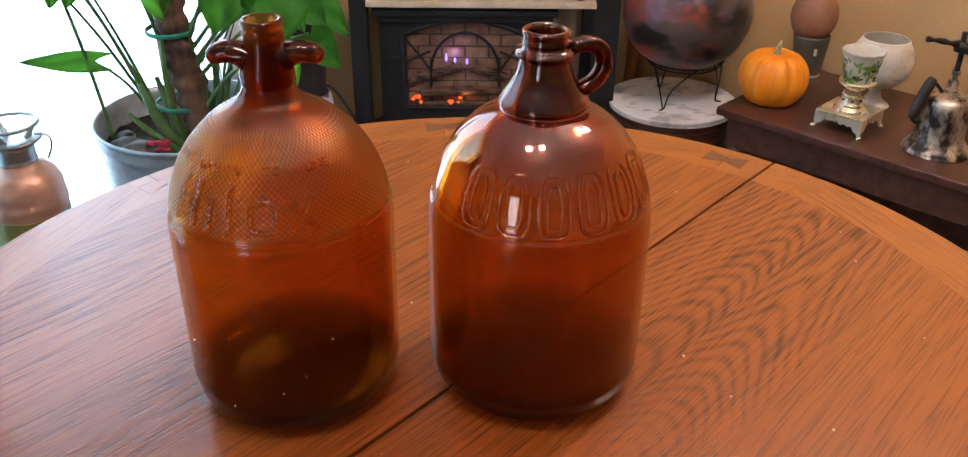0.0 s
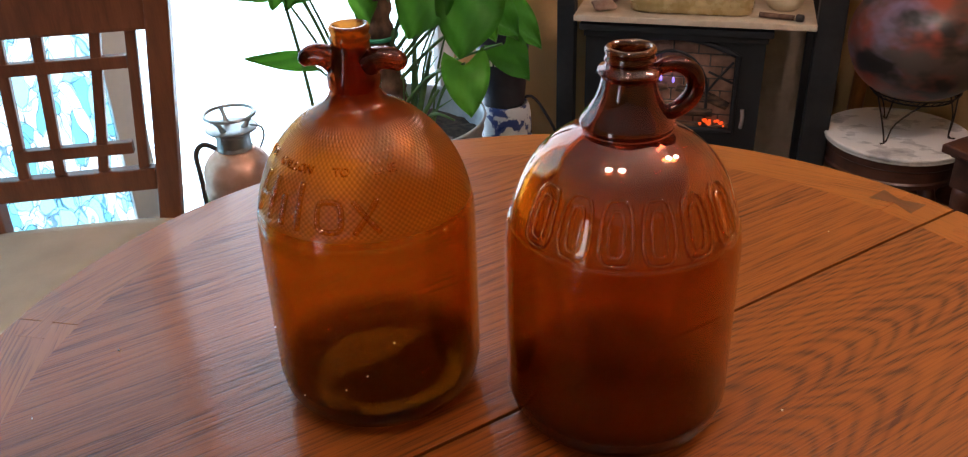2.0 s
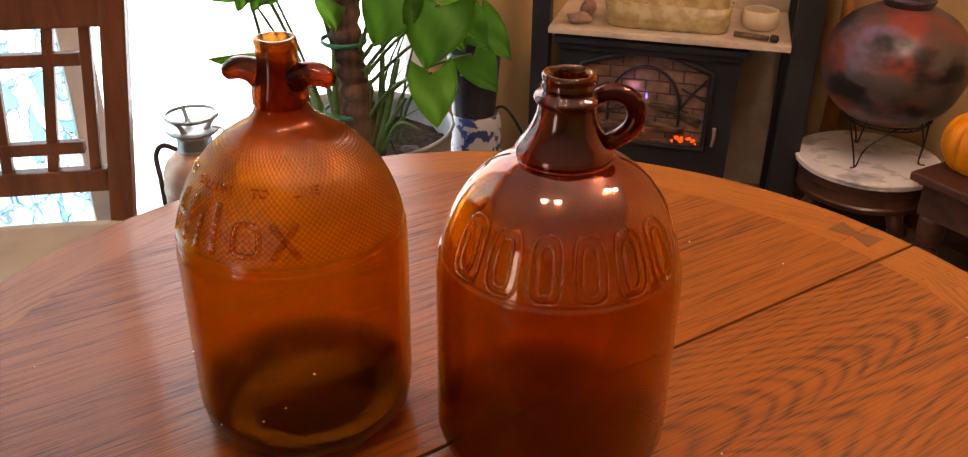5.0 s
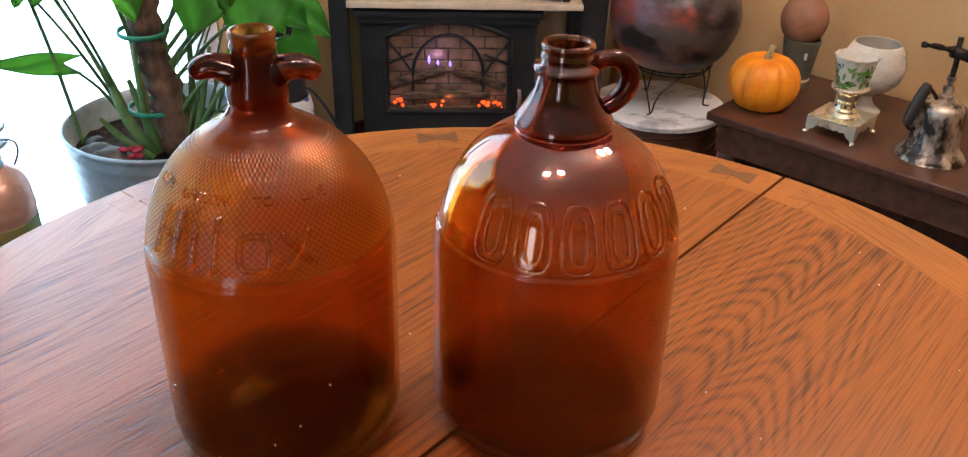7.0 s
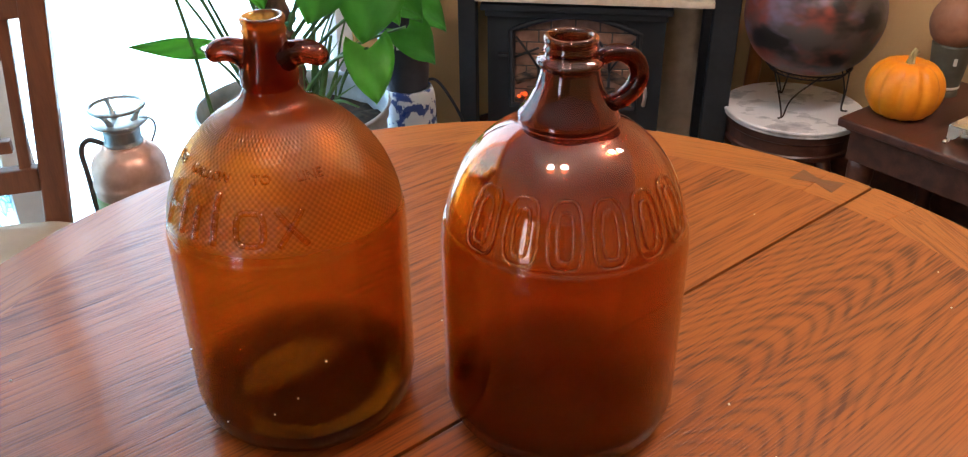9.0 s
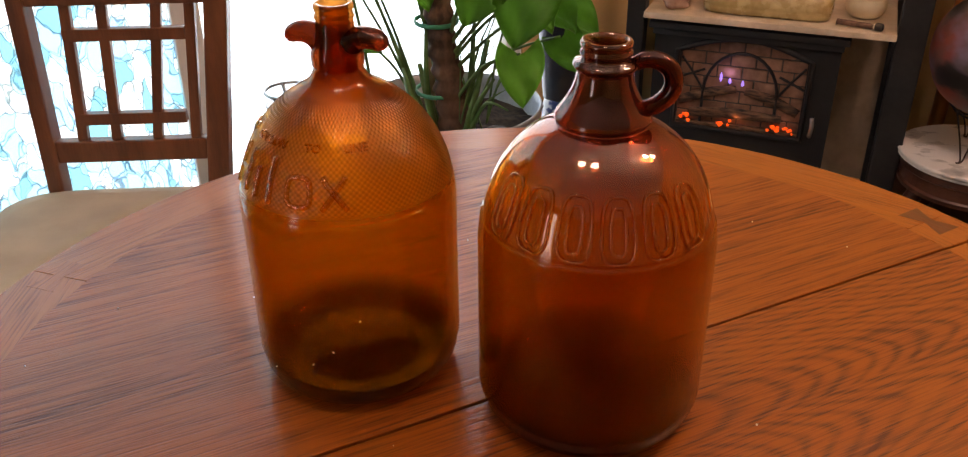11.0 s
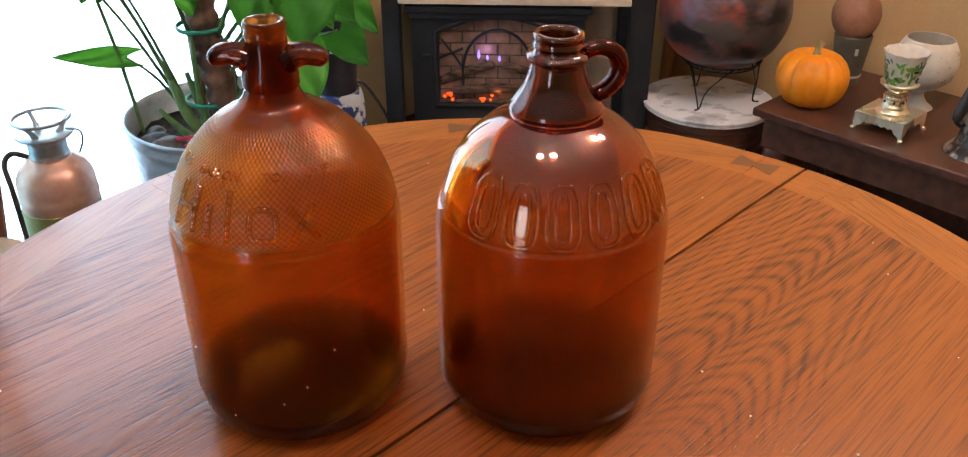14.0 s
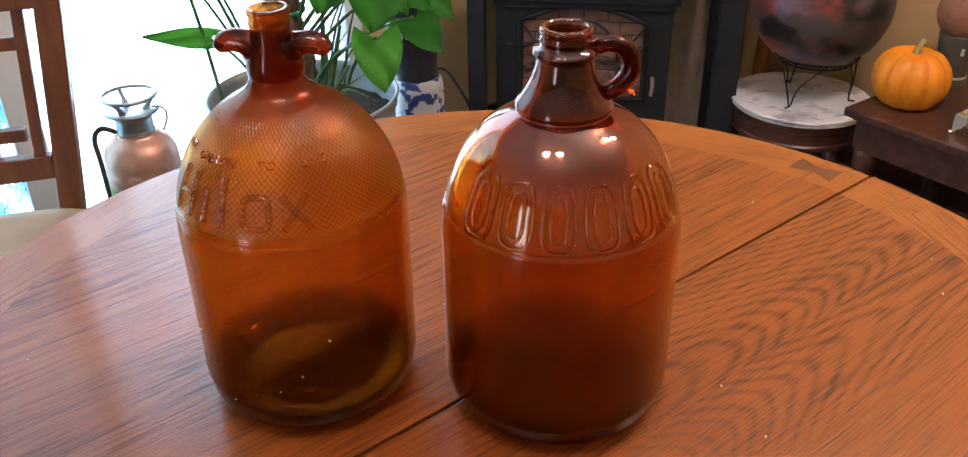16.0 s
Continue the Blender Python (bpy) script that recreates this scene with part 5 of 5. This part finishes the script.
part("name_plate", lathe([(0.0822, 0.33), (0.0832, 0.331), (0.0832, 0.409), (0.0822, 0.41)], 56), LABEL_G, ext, "green and brass plate")
part("collar", lathe([(0, 0.520), (0.040, 0.520), (0.042, 0.526), (0.040, 0.532), (0.040, 0.556), (0.043, 0.560), (0.040, 0.566), (0, 0.568)], 40), NICKEL, ext, smooth=False)
part("rim_plate", lathe([(0, 0.5655), (0.058, 0.570), (0.061, 0.574), (0.058, 0.577), (0.02, 0.572), (0, 0.572)], 40), NICKEL, ext, smooth=True)
part("top_ring", tube([(0.058 * math.cos(2 * math.pi * i / 40), 0.058 * math.sin(2 * math.pi * i / 40), 0.607) for i in range(40)], 0.004, 8, closed=True), NICKEL, ext, smooth=True)
for a in (20, 140, 260):
    part("spoke", tube([(0.030 * math.cos(radians(a)), 0.030 * math.sin(radians(a)), 0.572), (0.040 * math.cos(radians(a)), 0.040 * math.sin(radians(a)), 0.590), (0.056 * math.cos(radians(a)), 0.056 * math.sin(radians(a)), 0.607)], [0.008, 0.005, 0.005], 8, steps=3), NICKEL, ext, smooth=True)
part("hose", tube([(-0.042, -0.01, 0.520), (-0.075, -0.015, 0.530), (-0.096, -0.02, 0.505), (-0.094, -0.02, 0.44), (-0.092, -0.02, 0.30), (-0.090, -0.02, 0.16)], 0.006, 10, steps=5), surface("worn_hose", (0.07, 0.05, 0.04), (0.16, 0.12, 0.10), 0.6, 0, 20), ext, "worn brown rubber hose", True)
part("wire_loop", tube([(0.05, 0, 0.585), (0.078, 0.0, 0.582), (0.082, 0.0, 0.56), (0.068, 0, 0.53)], 0.0025, 8, steps=4), NICKEL, ext, smooth=True)

# ---- potted philodendron in a galvanised tub ----
GX, GY, GZ = -0.635, 1.905, 0.470
tub = thing("zinc_tub", pose(GX - 0.010, GY, 0) @ Matrix.Diagonal((1.03, 1.03, 0.972, 1)), "galvanised ribbed metal tub filled with soil", "tub")
prof = [(0, 0.004), (0.165, 0.004), (0.168, 0.0), (0.170, 0.01)]
for i in range(13):
    z = 0.02 + i * 0.034
    wide = 0.170 + 0.036 * z / 0.47
    prof += [(wide, z), (wide + (0.005 if i % 3 == 0 else 0.0025), z + 0.010), (wide, z + 0.020)]
prof += [(0.2065, 0.458), (0.211, 0.462), (0.213, 0.467), (0.210, 0.472), (0.206, 0.470), (0.203, 0.45), (0.196, 0.37), (0, 0.37)]
part("shell", lathe(prof, 64), ZINC, tub, "dull galvanised shell", True)
soil = bmesh.new()
lathe([(0, 0.418), (0.05, 0.420), (0.10, 0.416), (0.15, 0.412), (0.198, 0.408), (0.197, 0.372), (0, 0.372)], 48, soil)
for v in soil.verts:
    if v.co.z > 0.4:
        v.co.z += 0.010 * noise.noise(v.co * 40)
part("soil", soil, SOIL, tub, "dark loose potting soil", True)
for i, a in enumerate((30, 150)):
    part("lug", tube([(0.212 * math.cos(radians(a + d)), 0.212 * math.sin(radians(a + d)), 0.435 + (0.02 if d else 0)) for d in (-6, 0, 6)], 0.005, 8), ZINC, tub)
for i, (x, y, s) in enumerate(((-0.13, -0.10, 0.028), (-0.10, -0.135, 0.03), (-0.155, -0.05, 0.02), (0.10, -0.1, 0.018), (0.13, -0.05, 0.022))):
    pebble("stone", (GX + x, GY + y, 0.408), (s * 1.25, s, s * 0.6), ROCK, "smooth grey stone lying on the soil", 11 + i, 40 * i)
bloom = thing("red_flowers", pose(GX - 0.045, GY - 0.125, 0.418), "cluster of dark crimson blooms on the soil", "flowers")
random.seed(9)
for i in range(9):
    a = random.uniform(0, 6.28)
    part("petal", lathe([(0, 0), (0.008, 0.003), (0.011, 0.008), (0.006, 0.011), (0, 0.009)], 9), REDFLOWER, bloom, smooth=True, m=pose(0.022 * math.cos(a) * random.random() * 1.4, 0.02 * math.sin(a) * random.random(), 0.004 + 0.014 * random.random(), random.uniform(-30, 30), random.uniform(-30, 30), 0))

plant = thing("philodendron", pose(GX, GY, 0.415), "tall philodendron with brown trunk and broad glossy leaves", "plant")
HOLD = Vector((GX, GY, 0.415))


def local(p):
    return Vector(p) - HOLD


trunk = bmesh.new()
pts_t = [(-0.615, 1.86, 0.40), (-0.622, 1.86, 0.50), (-0.640, 1.862, 0.60), (-0.648, 1.862, 0.70), (-0.640, 1.865, 0.85), (-0.65, 1.87, 1.05), (-0.64, 1.88, 1.35)]
tube([local(p) for p in pts_t], [0.036, 0.035, 0.033, 0.032, 0.033, 0.030, 0.026], 22, trunk, steps=12)
for v in trunk.verts:
    k = 0.007 * noise.noise(v.co * Vector((60, 60, 22)).length * 0.35) + 0.004 * math.sin(v.co.z * 150)
    d = Vector((v.co.x - (local((-0.635, 1.862, 0)).x), v.co.y - local((-0.635, 1.862, 0)).y, 0))
    if d.length > 1e-4:
        v.co += d.normalized() * k
part("trunk", trunk, BARK, plant, "knotty brown trunk with leaf scars", True)
part("stake", tube([local((-0.685, 1.885, 0.40)), local((-0.682, 1.885, 1.2))], 0.011, 10), surface("bamboo_cane", (0.34, 0.24, 0.12), (0.45, 0.33, 0.18), 0.5, 0, 12), plant, "bamboo support cane")
for z, r in ((0.662, 0.043), (0.50, 0.046)):
    ring = [(-0.648 - 0.008 + 1.15 * r * math.cos(2 * math.pi * i / 28), 1.866 + r * math.sin(2 * math.pi * i / 28), z + 0.003 * math.sin(2 * math.pi * i / 28)) for i in range(28)]
    part("tie", tube([local(p) for p in ring], 0.0055, 6, closed=True, flat=0.5), TAPE, plant, "teal garden tie", True)


def leaf(base, tip, wide, material, droop=0.02, tilt=0.0, name="leaf"):
    """A heart-shaped blade from base to tip with two lobes, a folded midrib and a drooping point."""
    b, t = local(base), local(tip)
    axis = (t - b)
    ln = axis.length
    axis.normalize()
    face = Vector((0.25, -0.85, 0.45)) + Vector((tilt, 0, 0))
    side = axis.cross(face).normalized()
    face = side.cross(axis).normalized()
    bm = bmesh.new()
    nu, nv = 14, 8
    grid = []
    for i in range(nu + 1):
        u = i / nu
        half = wide / 2 * (math.sin(math.pi * min(1, (u + 0.14) / 1.14) ** 0.62)) ** 0.85 * (1 if u < 0.98 else 0.2)
        row = []
        for j in range(nv + 1):
            s = 2 * j / nv - 1
            back = 0.17 * ln * abs(s) ** 1.2 * (1 - u) ** 3 * (1.6 if abs(s) > 0.1 else 0)
            p = b + axis * (u * ln - back) + side * (s * half) + face * (-0.10 * wide * (1 - abs(s)) - droop * u * u + 0.006 * math.sin(9 * u + 5 * s))
            row.append(bm.verts.new(p))
        grid.append(row)
    for i in range(nu):
        for j in range(nv):
            bm.faces.new((grid[i][j], grid[i][j + 1], grid[i + 1][j + 1], grid[i + 1][j]))
    bmesh.ops.solidify(bm, geom=bm.faces[:], thickness=0.0007)
    return part(name, bm, material, plant, "", True)


LEAVES = [((-0.388, 1.72, 0.795), (-0.403, 1.67, 0.683), 0.105, 0), ((-0.416, 1.75, 0.648), (-0.391, 1.70, 0.552), 0.078, 1), ((-0.392, 1.80, 0.765), (-0.355, 1.75, 0.702), 0.06, 1),
          ((-0.392, 1.85, 0.752), (-0.315, 1.80, 0.694), 0.07, 0), ((-0.362, 1.85, 0.662), (-0.295, 1.80, 0.606), 0.065, 0), ((-0.36, 1.90, 0.726), (-0.28, 1.85, 0.665), 0.06, 0),
          ((-0.665, 1.83, 0.765), (-0.648, 1.80, 0.703), 0.05, 1), ((-0.845, 1.85, 0.790), (-0.874, 1.80, 0.732), 0.06, 0)]
LEAVES_2 = [((-0.822, 1.85, 0.596), (-0.958, 1.80, 0.612), 0.036, 0), ((-0.885, 1.85, 0.775), (-0.955, 1.80, 0.748), 0.055, 0), ((-0.812, 1.85, 0.768), (-0.838, 1.80, 0.738), 0.05, 0),
            ((-0.47, 1.70, 0.815), (-0.50, 1.65, 0.725), 0.09, 0), ((-0.405, 1.80, 0.84), (-0.33, 1.75, 0.79), 0.08, 1), ((-0.60, 1.75, 0.92), (-0.55, 1.68, 0.83), 0.10, 0), ((-0.78, 1.9, 0.95), (-0.86, 1.85, 0.87), 0.10, 0)]
random.seed(3)
for base, tip, wide, kind in LEAVES + LEAVES_2:
    leaf(base, tip, wide * 1.3, (LEAF_A, LEAF_N)[kind], random.uniform(0.005, 0.02), random.uniform(-0.3, 0.3))
    start = Vector((-0.62, 1.86, min(base[2] + 0.05, max(0.45, base[2] - 0.18)))) if base[0] > -0.8 else Vector((-0.70, 1.88, 0.42))
    midp = (start + Vector(base)) / 2 + Vector((0, -0.01, 0.035))
    part("leaf_stalk", tube([local(start), local(midp), local(base)], [0.005, 0.0035, 0.0025], 8, steps=5), STALK, plant, smooth=True)
for a, b, r in (((-0.875, 1.85, 0.80), (-0.815, 1.85, 0.42), 0.0042), ((-0.845, 1.85, 0.80), (-0.735, 1.85, 0.545), 0.004), ((-0.74, 1.86, 0.86), (-0.66, 1.86, 0.55), 0.005)):
    part("stem", tube([local(a), local(((a[0] + b[0]) / 2 + 0.006, a[1], (a[2] + b[2]) / 2)), local(b)], [r * 0.8, r, r * 1.1], 8, steps=5), STALK, plant, "long dark green stem", True)
for a, m, b, r in (((-0.735, 1.85, 0.548), (-0.70, 1.82, 0.485), (-0.655, 1.82, 0.41), 0.011), ((-0.75, 1.80, 0.50), (-0.71, 1.80, 0.455), (-0.655, 1.80, 0.41), 0.008), ((-0.70, 1.86, 0.56), (-0.675, 1.85, 0.48), (-0.65, 1.84, 0.41), 0.010), ((-0.665, 1.83, 0.66), (-0.668, 1.83, 0.52), (-0.65, 1.83, 0.41), 0.007),
                   ((-0.52, 1.84, 0.64), (-0.55, 1.84, 0.52), (-0.58, 1.84, 0.41), 0.007), ((-0.50, 1.82, 0.56), (-0.545, 1.83, 0.49), (-0.575, 1.85, 0.41), 0.006), ((-0.565, 1.87, 0.68), (-0.575, 1.87, 0.54), (-0.585, 1.87, 0.41), 0.008), ((-0.46, 1.80, 0.50), (-0.52, 1.82, 0.50), (-0.57, 1.84, 0.41), 0.004)):
    part("petiole", tube([local(a), local(m), local(b)], [r * 0.5, r, r * 1.25], 10, steps=6), STALK, plant, "fleshy green leaf base", True)
for i in range(14):
    a = random.uniform(-1.3, 1.6)
    hgt = random.uniform(0.12, 0.30)
    x0, y0 = -0.585 + random.uniform(-0.03, 0.04), 1.86 + random.uniform(-0.03, 0.05)
    dx = 0.11 * math.sin(a)
    bl = bmesh.new()
    tube([local((x0, y0, 0.415)), local((x0 + dx * 0.4, y0, 0.415 + hgt * 0.6)), local((x0 + dx, y0 - 0.02, 0.415 + hgt))], [0.002, 0.003, 0.0008], 6, bl, steps=5, flat=0.4)
    part("grass_blade", bl, STALK, plant, "narrow green blade", True)

# ---- crocks behind the tub ----
jar = thing("blue_white_jar", pose(-0.445, 2.20, 0), "blue and white patterned china jar on the floor", "jar")
part("body", lathe(smooth_rows([(0, 0), (0.05, 0), (0.054, 0.02), (0.062, 0.15), (0.066, 0.28), (0.064, 0.36), (0.058, 0.392), (0.052, 0.395), (0.05, 0.38), (0, 0.378)], 4), 40), BLUEWHITE, jar, smooth=True)
crock = thing("navy_crock", pose(-0.455, 2.205, 0.397), "dark navy glazed crock standing on the patterned jar", "crock")
part("body", lathe(smooth_rows([(0, 0), (0.050, 0), (0.056, 0.006), (0.064, 0.10), (0.072, 0.19), (0.074, 0.205), (0.069, 0.206), (0.06, 0.1), (0.05, 0.012), (0, 0.01)], 4), 40), DARKPOT, crock, smooth=True)
for i, x in enumerate((-0.012, 0.0, 0.012)):
    part("pale_mark", box((x - 0.003, -0.0715, 0.115), (x + 0.003, -0.064, 0.145 - 0.008 * (i % 2)), 0.0008), CHINA, crock)
